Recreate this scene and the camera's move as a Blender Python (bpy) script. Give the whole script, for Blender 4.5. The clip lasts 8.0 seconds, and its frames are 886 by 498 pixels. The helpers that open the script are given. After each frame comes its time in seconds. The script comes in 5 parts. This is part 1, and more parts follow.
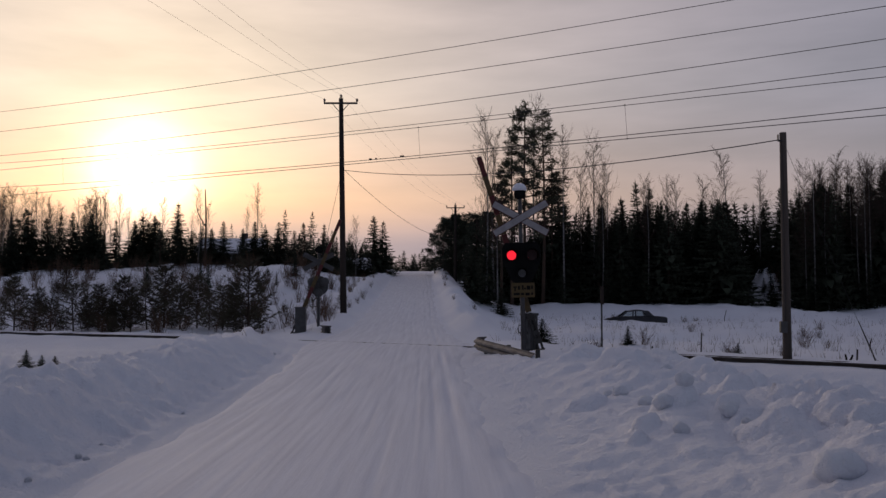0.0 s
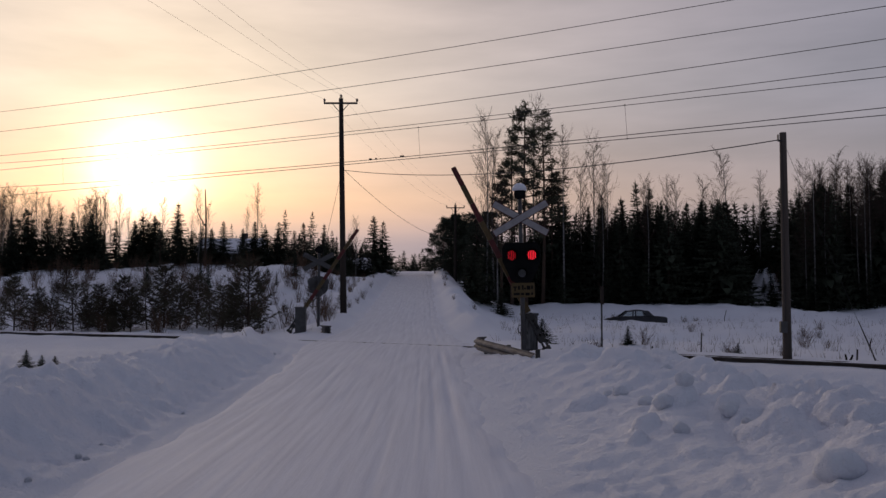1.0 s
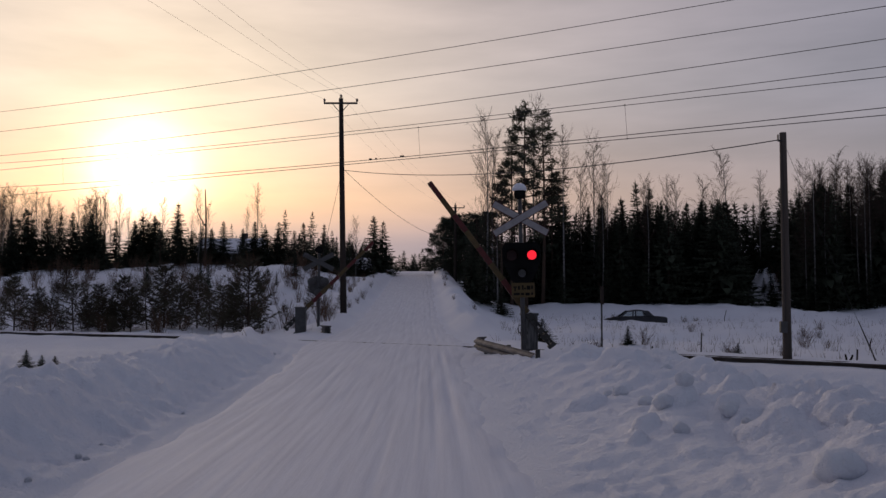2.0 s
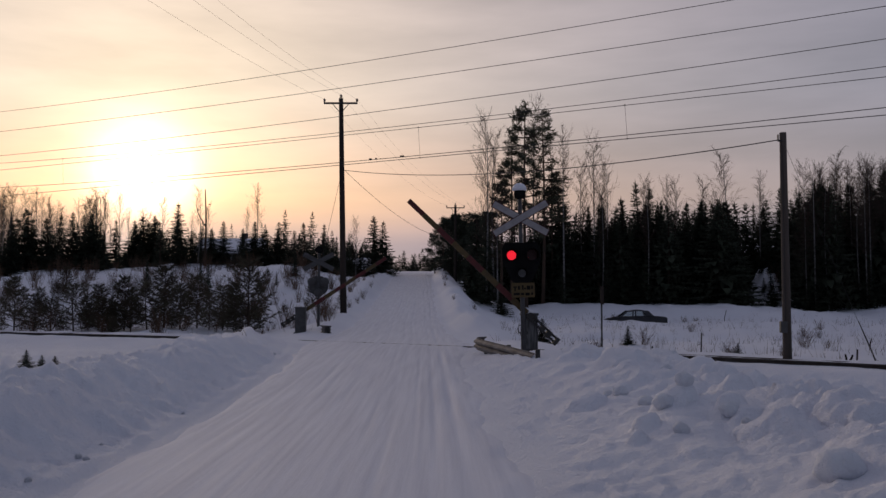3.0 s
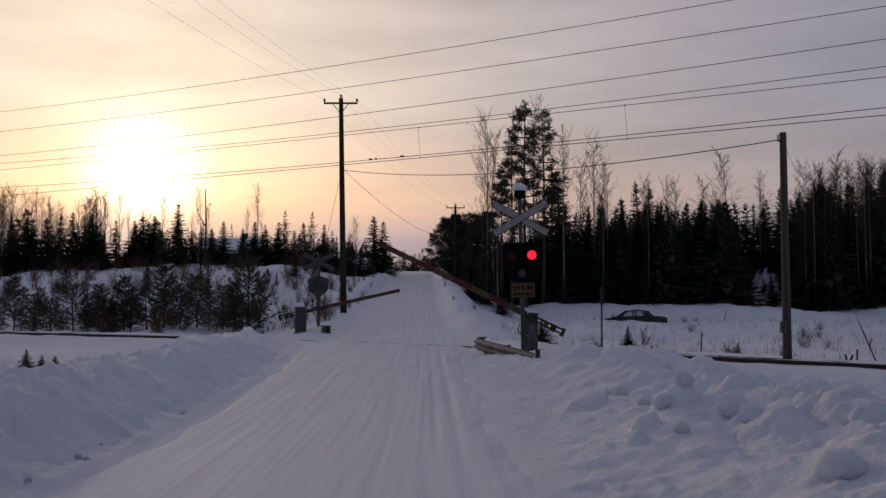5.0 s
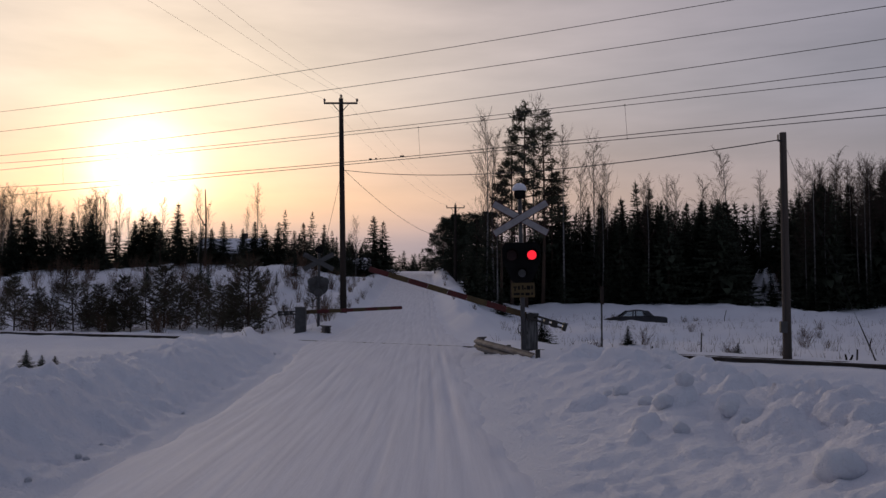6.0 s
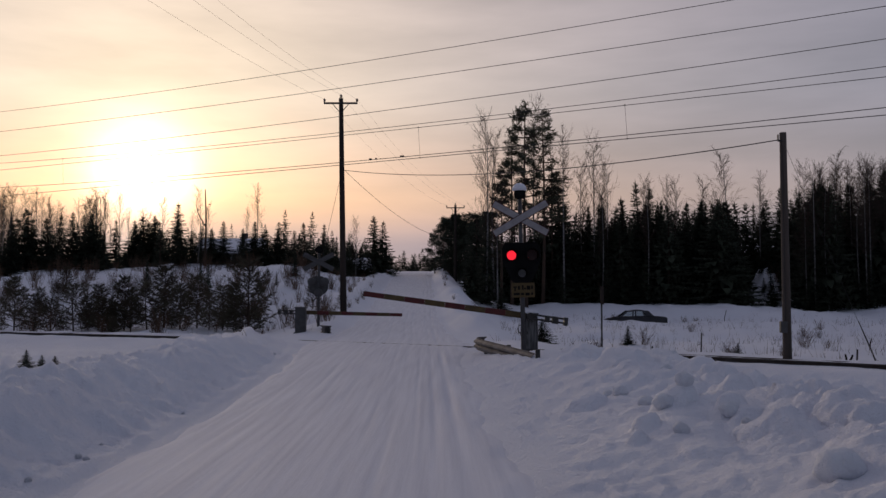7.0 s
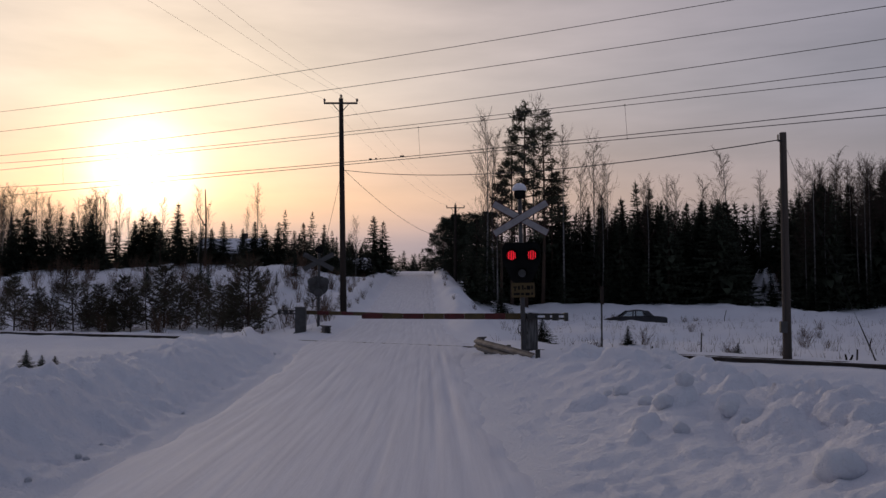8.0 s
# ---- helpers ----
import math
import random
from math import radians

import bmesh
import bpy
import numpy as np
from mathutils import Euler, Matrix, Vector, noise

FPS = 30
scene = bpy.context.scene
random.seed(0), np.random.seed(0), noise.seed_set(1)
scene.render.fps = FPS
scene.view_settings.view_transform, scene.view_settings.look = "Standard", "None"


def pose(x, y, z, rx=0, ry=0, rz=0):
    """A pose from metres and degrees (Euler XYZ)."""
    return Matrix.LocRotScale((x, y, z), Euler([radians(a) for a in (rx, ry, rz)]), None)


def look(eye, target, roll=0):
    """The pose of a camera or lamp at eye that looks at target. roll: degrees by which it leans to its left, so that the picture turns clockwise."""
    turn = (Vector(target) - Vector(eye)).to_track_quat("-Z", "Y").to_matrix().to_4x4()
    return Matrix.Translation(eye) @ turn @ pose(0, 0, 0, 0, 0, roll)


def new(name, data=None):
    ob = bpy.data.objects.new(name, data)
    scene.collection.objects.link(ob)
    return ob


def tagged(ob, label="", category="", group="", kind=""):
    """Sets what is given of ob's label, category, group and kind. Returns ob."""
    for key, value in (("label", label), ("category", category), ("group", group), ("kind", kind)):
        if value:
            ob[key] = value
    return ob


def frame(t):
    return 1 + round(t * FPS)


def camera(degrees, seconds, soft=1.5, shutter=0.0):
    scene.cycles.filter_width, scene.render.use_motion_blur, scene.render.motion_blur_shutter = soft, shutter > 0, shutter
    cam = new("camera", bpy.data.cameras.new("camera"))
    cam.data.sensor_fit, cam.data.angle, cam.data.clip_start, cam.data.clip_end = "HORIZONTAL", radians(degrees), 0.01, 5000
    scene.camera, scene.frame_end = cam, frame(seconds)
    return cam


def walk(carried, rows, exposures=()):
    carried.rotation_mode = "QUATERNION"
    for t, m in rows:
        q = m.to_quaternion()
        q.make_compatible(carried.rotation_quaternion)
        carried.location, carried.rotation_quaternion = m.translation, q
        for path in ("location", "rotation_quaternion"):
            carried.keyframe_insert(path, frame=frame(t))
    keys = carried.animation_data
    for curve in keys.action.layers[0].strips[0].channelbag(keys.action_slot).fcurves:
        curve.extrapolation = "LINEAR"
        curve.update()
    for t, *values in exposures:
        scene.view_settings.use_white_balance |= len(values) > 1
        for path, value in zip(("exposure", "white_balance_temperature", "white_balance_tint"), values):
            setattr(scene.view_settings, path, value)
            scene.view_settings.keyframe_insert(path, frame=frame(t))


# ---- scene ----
# A snowy lane over a railway at a level crossing, low winter sun behind thin cloud.
# x to the right of the lane, y along the lane, z up from the rail heads.
EYE = (0.0, 0.0, 1.45)
SUN_AZ, SUN_EL = -18.4, 7.6          # degrees, from +y, left is negative
cam = camera(52.0, 8.0, soft=1.45)
walk(cam, [(0.0, pose(*EYE, 93.17, 0, 0)), (8.0, pose(*EYE, 93.17, 0, 0))])

SUN_DIR = Vector((math.sin(radians(SUN_AZ)) * math.cos(radians(SUN_EL)),
                  math.cos(radians(SUN_AZ)) * math.cos(radians(SUN_EL)),
                  math.sin(radians(SUN_EL))))


# ---- world and sun ----
def build_world():
    world = bpy.data.worlds.new("winter_sky")
    scene.world = world
    world.use_nodes = True
    nt = world.node_tree
    nt.nodes.clear()
    N, L = nt.nodes.new, nt.links.new
    sky = N("ShaderNodeTexSky")
    sky.sky_type = "NISHITA"
    sky.sun_disc = False
    sky.sun_elevation = radians(SUN_EL)
    sky.sun_rotation = radians(SUN_AZ)
    sky.air_density, sky.dust_density = 1.0, 0.3
    coord = N("ShaderNodeTexCoord")

    def math_node(op, a, b=None):
        n = N("ShaderNodeMath")
        n.operation = op
        for i, val in enumerate((a, b)):
            if val is None:
                continue
            if isinstance(val, (int, float)):
                n.inputs[i].default_value = val
            else:
                L(val, n.inputs[i])
        return n.outputs[0]

    # thin cloud veil: scatters the sun's light round its direction
    dot = N("ShaderNodeVectorMath")
    dot.operation = "DOT_PRODUCT"
    L(coord.outputs["Generated"], dot.inputs[0])
    dot.inputs[1].default_value = SUN_DIR
    c = math_node("MAXIMUM", dot.outputs["Value"], 0.0)
    # streaks of cloud, stretched sideways
    mp = N("ShaderNodeMapping")
    mp.inputs["Scale"].default_value = (2.2, 2.2, 11.0)
    mp.inputs["Rotation"].default_value = (0.0, radians(5), 0.0)
    L(coord.outputs["Generated"], mp.inputs["Vector"])
    noi = N("ShaderNodeTexNoise")
    noi.inputs["Scale"].default_value = 1.6
    noi.inputs["Detail"].default_value = 5.0
    noi.inputs["Roughness"].default_value = 0.55
    L(mp.outputs[0], noi.inputs["Vector"])
    streak = N("ShaderNodeMapRange")
    streak.inputs["From Min"].default_value = 0.3
    streak.inputs["From Max"].default_value = 0.7
    streak.inputs["To Min"].default_value = 0.82
    streak.inputs["To Max"].default_value = 1.14
    L(noi.outputs["Fac"], streak.inputs["Value"])

    def vec(op, a, b=None, scale=None):
        n = N("ShaderNodeVectorMath")
        n.operation = op
        for k, val in ((0, a), (1, b), ("Scale", scale)):
            if val is None:
                continue
            if isinstance(val, (tuple, float, int)):
                n.inputs[k].default_value = val
            else:
                L(val, n.inputs[k])
        return n.outputs[0]

    def ramp(value, a, b):
        n = N("ShaderNodeMapRange")
        n.interpolation_type = "SMOOTHSTEP"
        n.inputs["From Min"].default_value, n.inputs["From Max"].default_value = a, b
        L(value, n.inputs["Value"])
        return n.outputs[0]

    def lerp(a, b, f):
        n = N("ShaderNodeMix")
        n.data_type = "VECTOR"
        n.inputs[4].default_value, n.inputs[5].default_value = a, b
        L(f, n.inputs[0])
        return n.outputs[1]

    theta = math_node("ARCCOSINE", math_node("MINIMUM", dot.outputs["Value"], 0.999999))
    comb = N("ShaderNodeCombineXYZ")
    for k, (amount, fall) in enumerate(VEIL_RGB):
        L(math_node("MULTIPLY", math_node("POWER", math.e, math_node("MULTIPLY", theta, -fall)), amount), comb.inputs[k])
    sep = N("ShaderNodeSeparateXYZ")
    L(coord.outputs["Generated"], sep.inputs[0])
    height = sep.outputs["Z"]
    # low sky: warmer, then a dusky band of haze on the horizon
    veil = vec("MULTIPLY", comb.outputs[0], lerp((1.11, 0.67, 0.28), (1.0, 1.0, 1.0), ramp(height, 0.07, 0.235)))
    haze = lerp((0.36, 0.44, 0.95), (1.0, 1.0, 1.0), ramp(height, 0.05, 0.115))
    veil = vec("MULTIPLY", veil, haze)
    core = vec("SCALE", (1.0, 0.93, 0.82), None, math_node("MULTIPLY", math_node("POWER", c, 950.0), CORE))
    halo = vec("SCALE", (1.0, 0.84, 0.50), None, math_node("MULTIPLY", math_node("POWER", c, 110.0), HALO))
    total = vec("ADD", vec("ADD", veil, core), vec("ADD", halo, VEIL))
    st = N("ShaderNodeVectorMath")
    st.operation = "SCALE"
    L(total, st.inputs[0])
    L(streak.outputs[0], st.inputs["Scale"])
    skys = N("ShaderNodeVectorMath")
    skys.operation = "SCALE"
    skys.inputs["Scale"].default_value = SKY
    L(vec("MULTIPLY", sky.outputs[0], haze), skys.inputs[0])
    total = vec("ADD", st.outputs[0], skys.outputs[0])
    bg = N("ShaderNodeBackground")
    L(total, bg.inputs["Color"])
    out = N("ShaderNodeOutputWorld")
    L(bg.outputs[0], out.inputs["Surface"])
    sun = bpy.data.lights.new("sun", "SUN")
    sun.energy, sun.angle, sun.color = SUN_POWER, radians(10), (1.0, 0.80, 0.60)
    ob = new("sun", sun)
    ob.matrix_world = look((0, 0, 60), Vector((0, 0, 60)) - SUN_DIR)


CORE, HALO = 1.3, 0.02
VEIL_RGB = ((1.18, 2.95), (0.880, 3.10), (0.485, 2.60))     # amount and fall-off from the sun
VEIL = (0.128, 0.140, 0.195)
SKY = 0.02
SUN_POWER = 0.6
scene.view_settings.exposure = 0.0
build_world()


# ---- materials ----
def mat(name, col, rough=0.7, col2=None, scale=4.0, fine=40.0, bump=0.15, metal=0.0, stretch=(1, 1, 1), dist=0.02, per_object=0.0, spec=0.4):
    """Two-scale procedural surface: broad stains between col and col2, fine grain in colour and relief."""
    m = bpy.data.materials.new(name)
    m.use_nodes = True
    nt = m.node_tree
    N, L = nt.nodes.new, nt.links.new
    b = nt.nodes["Principled BSDF"]
    b.inputs["Roughness"].default_value = rough
    b.inputs["Metallic"].default_value = metal
    b.inputs["Specular IOR Level"].default_value = spec
    tc = N("ShaderNodeTexCoord")
    mp = N("ShaderNodeMapping")
    mp.inputs["Scale"].default_value = stretch
    L(tc.outputs["Object"], mp.inputs["Vector"])
    n1 = N("ShaderNodeTexNoise")
    n1.inputs["Scale"].default_value = scale
    n1.inputs["Detail"].default_value = 4
    n2 = N("ShaderNodeTexNoise")
    n2.inputs["Scale"].default_value = fine
    n2.inputs["Detail"].default_value = 3
    L(mp.outputs[0], n1.inputs["Vector"])
    L(mp.outputs[0], n2.inputs["Vector"])
    col2 = col2 or tuple(v * 0.7 for v in col)
    ramp = N("ShaderNodeMapRange")
    ramp.inputs["From Min"].default_value, ramp.inputs["From Max"].default_value = 0.35, 0.65
    L(n1.outputs["Fac"], ramp.inputs["Value"])
    mix = N("ShaderNodeMix")
    mix.data_type = "RGBA"
    mix.inputs["A"].default_value, mix.inputs["B"].default_value = (*col, 1), (*col2, 1)
    L(ramp.outputs[0], mix.inputs["Factor"])
    grain = N("ShaderNodeMapRange")
    grain.inputs["To Min"].default_value, grain.inputs["To Max"].default_value = 0.8, 1.2
    L(n2.outputs["Fac"], grain.inputs["Value"])
    mul = N("ShaderNodeVectorMath")
    mul.operation = "SCALE"
    L(mix.outputs["Result"], mul.inputs[0])
    last = grain.outputs[0]
    if per_object:
        info = N("ShaderNodeObjectInfo")
        r = N("ShaderNodeMapRange")
        r.inputs["To Min"].default_value, r.inputs["To Max"].default_value = 1 - per_object, 1 + per_object
        L(info.outputs["Random"], r.inputs["Value"])
        q = N("ShaderNodeMath")
        q.operation = "MULTIPLY"
        L(last, q.inputs[0])
        L(r.outputs[0], q.inputs[1])
        last = q.outputs[0]
    L(last, mul.inputs["Scale"])
    L(mul.outputs[0], b.inputs["Base Color"])
    if bump:
        bp = N("ShaderNodeBump")
        bp.inputs["Strength"].default_value = bump
        bp.inputs["Distance"].default_value = dist
        L(n2.outputs["Fac"], bp.inputs["Height"])
        L(bp.outputs[0], b.inputs["Normal"])
    return m


def glow_mat(name, col, strength):
    m = bpy.data.materials.new(name)
    m.use_nodes = True
    b = m.node_tree.nodes["Principled BSDF"]
    b.inputs["Base Color"].default_value = (*col, 1)
    b.inputs["Emission Color"].default_value = (*col, 1)
    b.inputs["Emission Strength"].default_value = strength
    return m


def snow_material(name, col, col2, grain, streaks=False, relief=1.0):
    """Snow: soft broad hollows, small crust lumps and grains; streaks run along the lane."""
    m = bpy.data.materials.new(name)
    m.use_nodes = True
    nt = m.node_tree
    N, L = nt.nodes.new, nt.links.new
    b = nt.nodes["Principled BSDF"]
    b.inputs["Roughness"].default_value = 0.75
    b.inputs["Specular IOR Level"].default_value = 0.25
    tc = N("ShaderNodeTexCoord")
    mp = N("ShaderNodeMapping")
    mp.inputs["Scale"].default_value = (1, 0.03, 1) if streaks else (1, 1, 1)
    mp.inputs["Rotation"].default_value = (0, 0, radians(-1.3) if streaks else 0)
    L(tc.outputs["Object"], mp.inputs["Vector"])
    a = N("ShaderNodeTexNoise")
    a.inputs["Scale"].default_value = 8.0 if streaks else 0.35
    a.inputs["Detail"].default_value = 5
    L(mp.outputs[0], a.inputs["Vector"])
    g = N("ShaderNodeTexNoise")
    g.inputs["Scale"].default_value = grain
    g.inputs["Detail"].default_value = 6
    g.inputs["Roughness"].default_value = 0.65
    L(tc.outputs["Object"], g.inputs["Vector"])
    r = N("ShaderNodeMapRange")
    r.inputs["From Min"].default_value, r.inputs["From Max"].default_value = 0.3, 0.7
    L(a.outputs["Fac"], r.inputs["Value"])
    mix = N("ShaderNodeMix")
    mix.data_type = "RGBA"
    mix.inputs["A"].default_value, mix.inputs["B"].default_value = (*col, 1), (*col2, 1)
    L(r.outputs[0], mix.inputs["Factor"])
    L(mix.outputs["Result"], b.inputs["Base Color"])
    b1 = N("ShaderNodeBump")
    b1.inputs["Strength"].default_value = 0.4 if streaks else 0.6
    b1.inputs["Distance"].default_value = 0.03
    L(a.outputs["Fac"], b1.inputs["Height"])
    b2 = N("ShaderNodeBump")
    b2.inputs["Strength"].default_value = 0.35 if streaks else 1.0
    b2.inputs["Distance"].default_value = 0.02 if streaks else 0.058 * relief
    L(g.outputs["Fac"], b2.inputs["Height"])
    L(b1.outputs[0], b2.inputs["Normal"])
    L(b2.outputs[0], b.inputs["Normal"])
    return m


SNOW = snow_material("snow", (0.855, 0.855, 0.915), (0.79, 0.79, 0.865), 13.0)
ROAD_SNOW = snow_material("packed_snow", (0.80, 0.79, 0.84), (0.68, 0.67, 0.725), 22.0, streaks=True)
CLOD_SNOW = snow_material("clod_snow", (0.80, 0.81, 0.86), (0.72, 0.73, 0.80), 2.6, relief=0.8)
SPRUCE = mat("spruce_needles", (0.048, 0.056, 0.038), 0.85, (0.030, 0.034, 0.025), 1.5, 20, 0, per_object=0.3, spec=0.1)
PINE = mat("pine_needles", (0.075, 0.080, 0.050), 0.8, (0.066, 0.056, 0.040), 1.5, 20, 0, per_object=0.3, spec=0.1)
YOUNG_PINE = mat("young_pine_needles", (0.080, 0.076, 0.050), 0.8, (0.075, 0.058, 0.042), 1.5, 20, 0, per_object=0.3, spec=0.1)
BARK = mat("conifer_bark", (0.07, 0.05, 0.038), 0.9, (0.035, 0.027, 0.022), 6, 40, 0.5, stretch=(1, 1, 0.25), spec=0.1)
PINE_BARK = mat("pine_bark", (0.075, 0.043, 0.028), 0.9, (0.04, 0.028, 0.021), 3, 30, 0.5, stretch=(1, 1, 0.3))
BIRCH_BARK = mat("birch_bark", (0.24, 0.225, 0.215), 0.85, (0.085, 0.077, 0.072), 5, 30, 0.3, stretch=(1, 1, 1.6))
TWIG = mat("bare_twigs", (0.075, 0.052, 0.042), 0.85, (0.05, 0.036, 0.03), 3, 30, 0, per_object=0.25, spec=0.1)
DRY_TWIG = mat("dry_stalks", (0.13, 0.075, 0.045), 0.9, (0.08, 0.05, 0.035), 3, 30, 0, per_object=0.25)
POLE_WOOD = mat("weathered_pole_wood", (0.035, 0.024, 0.019), 0.9, (0.022, 0.016, 0.013), 3, 45, 0.5, stretch=(1, 1, 0.08))
GREY_WOOD = mat("grey_pole_wood", (0.085, 0.066, 0.056), 0.9, (0.05, 0.04, 0.035), 3, 45, 0.5, stretch=(1, 1, 0.08))
STEEL = mat("galvanised_steel", (0.25, 0.25, 0.255), 0.6, (0.16, 0.15, 0.15), 5, 60, 0.1, metal=0.3)
GREY_PAINT = mat("grey_paint", (0.075, 0.073, 0.076), 0.65, (0.05, 0.047, 0.047), 4, 60, 0.1)
DARK_STEEL = mat("dark_steel", (0.05, 0.047, 0.046), 0.55, (0.03, 0.027, 0.025), 5, 60, 0.15, metal=0.3)
RAIL_STEEL = mat("rail_steel", (0.06, 0.05, 0.045), 0.55, (0.04, 0.028, 0.022), 4, 50, 0.2, metal=0.5)
BLACK = mat("black_enamel", (0.010, 0.010, 0.011), 0.8, (0.014, 0.014, 0.014), 5, 60, 0.05, spec=0.0)
RED = mat("red_reflective_paint", (0.095, 0.010, 0.010), 0.55, (0.06, 0.008, 0.008), 6, 50, 0.05)
YELLOW = mat("yellow_reflective_paint", (0.088, 0.054, 0.015), 0.55, (0.06, 0.037, 0.012), 6, 50, 0.05)
RIM_RED = mat("dark_red_rim_paint", (0.07, 0.012, 0.012), 0.6, (0.05, 0.01, 0.01), 6, 50, 0.05)
WORN_PANEL = mat("stained_pale_panel", (0.16, 0.155, 0.155), 0.65, (0.055, 0.052, 0.052), 5, 40, 0.2, stretch=(3.0, 1, 0.5))
WORN_STEEL = mat("worn_zinc_beam", (0.17, 0.155, 0.15), 0.6, (0.085, 0.07, 0.065), 3, 40, 0.15, metal=0.2)
OLD_GREY = mat("weathered_grey_sheet", (0.075, 0.073, 0.075), 0.7, (0.05, 0.047, 0.047), 5, 60, 0.1)
WHITE = mat("white_sign_paint", (0.31, 0.29, 0.295), 0.6, (0.24, 0.225, 0.23), 6, 50, 0.05)
SIGN_YELLOW = mat("yellow_sign_paint", (0.085, 0.052, 0.012), 0.55, (0.062, 0.038, 0.010), 6, 50, 0.05)
WIRE = mat("wire", (0.045, 0.04, 0.04), 0.6, (0.03, 0.028, 0.028), 2, 20, 0, metal=0.4)
PORCELAIN = mat("porcelain", (0.10, 0.07, 0.06), 0.3, (0.07, 0.05, 0.045), 5, 40, 0)
LAMP_RED = glow_mat("red_lamp_glow", (1.0, 0.022, 0.042), 1.05)
# for the added blades: gives a covered lamp the look of an unlit lens
BLADE_UNLIT_LOOK = mat("blade_as_unlit_lens", (0.024, 0.003, 0.004), 0.6, (0.018, 0.002, 0.003), 8, 60, 0)
LENS_WHITE = mat("unlit_clear_lens", (0.075, 0.075, 0.08), 0.4, (0.05, 0.05, 0.055), 8, 60, 0)
CAR_PAINT = mat("dull_car_paint", (0.03, 0.03, 0.036), 0.5, (0.02, 0.02, 0.024), 3, 60, 0.03)
RUBBER = mat("rubber", (0.02, 0.02, 0.02), 0.85, (0.03, 0.03, 0.03), 5, 50, 0.1)
GLASS = bpy.data.materials.new("car_glass")
GLASS.use_nodes = True
_b = GLASS.node_tree.nodes["Principled BSDF"]
_b.inputs["Transmission Weight"].default_value, _b.inputs["Roughness"].default_value = 1.0, 0.05
_b.inputs["Base Color"].default_value = (0.7, 0.75, 0.75, 1)
HOUSE_WALL = mat("dark_boards", (0.09, 0.05, 0.04), 0.8, (0.06, 0.035, 0.03), 2, 30, 0.3, stretch=(3, 3, 0.3))
BRICK = mat("chimney_masonry", (0.10, 0.07, 0.06), 0.85, (0.07, 0.05, 0.045), 5, 30, 0.3)


# ---- mesh helpers ----
class Geo:
    """Collects vertices and faces of one mesh."""

    def __init__(self):
        self.v, self.f = [], []

    def tri(self, a, b, c):
        n = len(self.v)
        self.v += [tuple(a), tuple(b), tuple(c)]
        self.f.append((n, n + 1, n + 2))

    def tube(self, pts, radii, sides=5, cap=True):
        """A tube along pts with a radius at each."""
        pts = [Vector(p) for p in pts]
        base = len(self.v)
        for i, p in enumerate(pts):
            d = (pts[min(i + 1, len(pts) - 1)] - pts[max(i - 1, 0)]).normalized()
            u = d.cross(Vector((0, 0, 1)) if abs(d.z) < 0.9 else Vector((1, 0, 0))).normalized()
            w = d.cross(u)
            for k in range(sides):
                a = 2 * math.pi * k / sides
                self.v.append(tuple(p + (u * math.cos(a) + w * math.sin(a)) * radii[i]))
        for i in range(len(pts) - 1):
            for k in range(sides):
                k2 = (k + 1) % sides
                self.f.append((base + i * sides + k, base + i * sides + k2, base + (i + 1) * sides + k2, base + (i + 1) * sides + k))
        if cap:
            self.f.append(tuple(base + k for k in range(sides))[::-1])
            e = base + (len(pts) - 1) * sides
            self.f.append(tuple(e + k for k in range(sides)))

    def box(self, c, size, rot=None, bevel=0.0):
        bm = bmesh.new()
        bmesh.ops.create_cube(bm, size=1.0)
        for v in bm.verts:
            v.co = Vector((v.co.x * size[0], v.co.y * size[1], v.co.z * size[2]))
        if bevel:
            bmesh.ops.bevel(bm, geom=bm.edges[:], offset=bevel, segments=2, affect="EDGES", profile=0.5)
        self.merge(bm, (Matrix.Translation(c) @ rot.to_4x4()) if rot else Matrix.Translation(c))

    def merge(self, bm, m=Matrix()):
        n = len(self.v)
        bm.verts.index_update()
        self.v += [tuple(m @ v.co) for v in bm.verts]
        self.f += [tuple(n + v.index for v in f.verts) for f in bm.faces]
        bm.free()

    def lathe(self, profile, c=(0, 0, 0), axis="z", sides=20):
        """Turns a profile of (radius, height) round an axis through c."""
        n = len(self.v)
        for r, h in profile:
            for k in range(sides):
                a = 2 * math.pi * k / sides
                p = (r * math.cos(a), r * math.sin(a), h) if axis == "z" else (r * math.cos(a), h, r * math.sin(a))
                self.v.append((p[0] + c[0], p[1] + c[1], p[2] + c[2]))
        for i in range(len(profile) - 1):
            for k in range(sides):
                k2 = (k + 1) % sides
                self.f.append((n + i * sides + k, n + i * sides + k2, n + (i + 1) * sides + k2, n + (i + 1) * sides + k))
        for i, flip in ((0, True), (len(profile) - 1, False)):
            if profile[i][0] > 1e-4:
                ring = tuple(n + i * sides + k for k in range(sides))
                self.f.append(ring[::-1] if flip else ring)

    def mesh(self, name, material, smooth=False):
        me = bpy.data.meshes.new(name)
        me.from_pydata(self.v, [], self.f)
        if smooth:
            me.polygons.foreach_set("use_smooth", [True] * len(me.polygons))
        me.materials.append(material)
        me.update()
        return me


def part(name, geo, material, parent=None, label="", at=None, smooth=False):
    """Links a Geo as one mesh object, under parent where given."""
    ob = new(name, geo.mesh(name, material, smooth))
    if parent is not None:
        ob.parent = parent
    if at is not None:
        ob.matrix_basis = at
    if label:
        tagged(ob, label)
    return ob


def thing(name, m, label, category, group="", kind=""):
    ob = new(name)
    ob.empty_display_size = 0.2
    ob.matrix_basis = m
    return tagged(ob, label, category, group, kind)


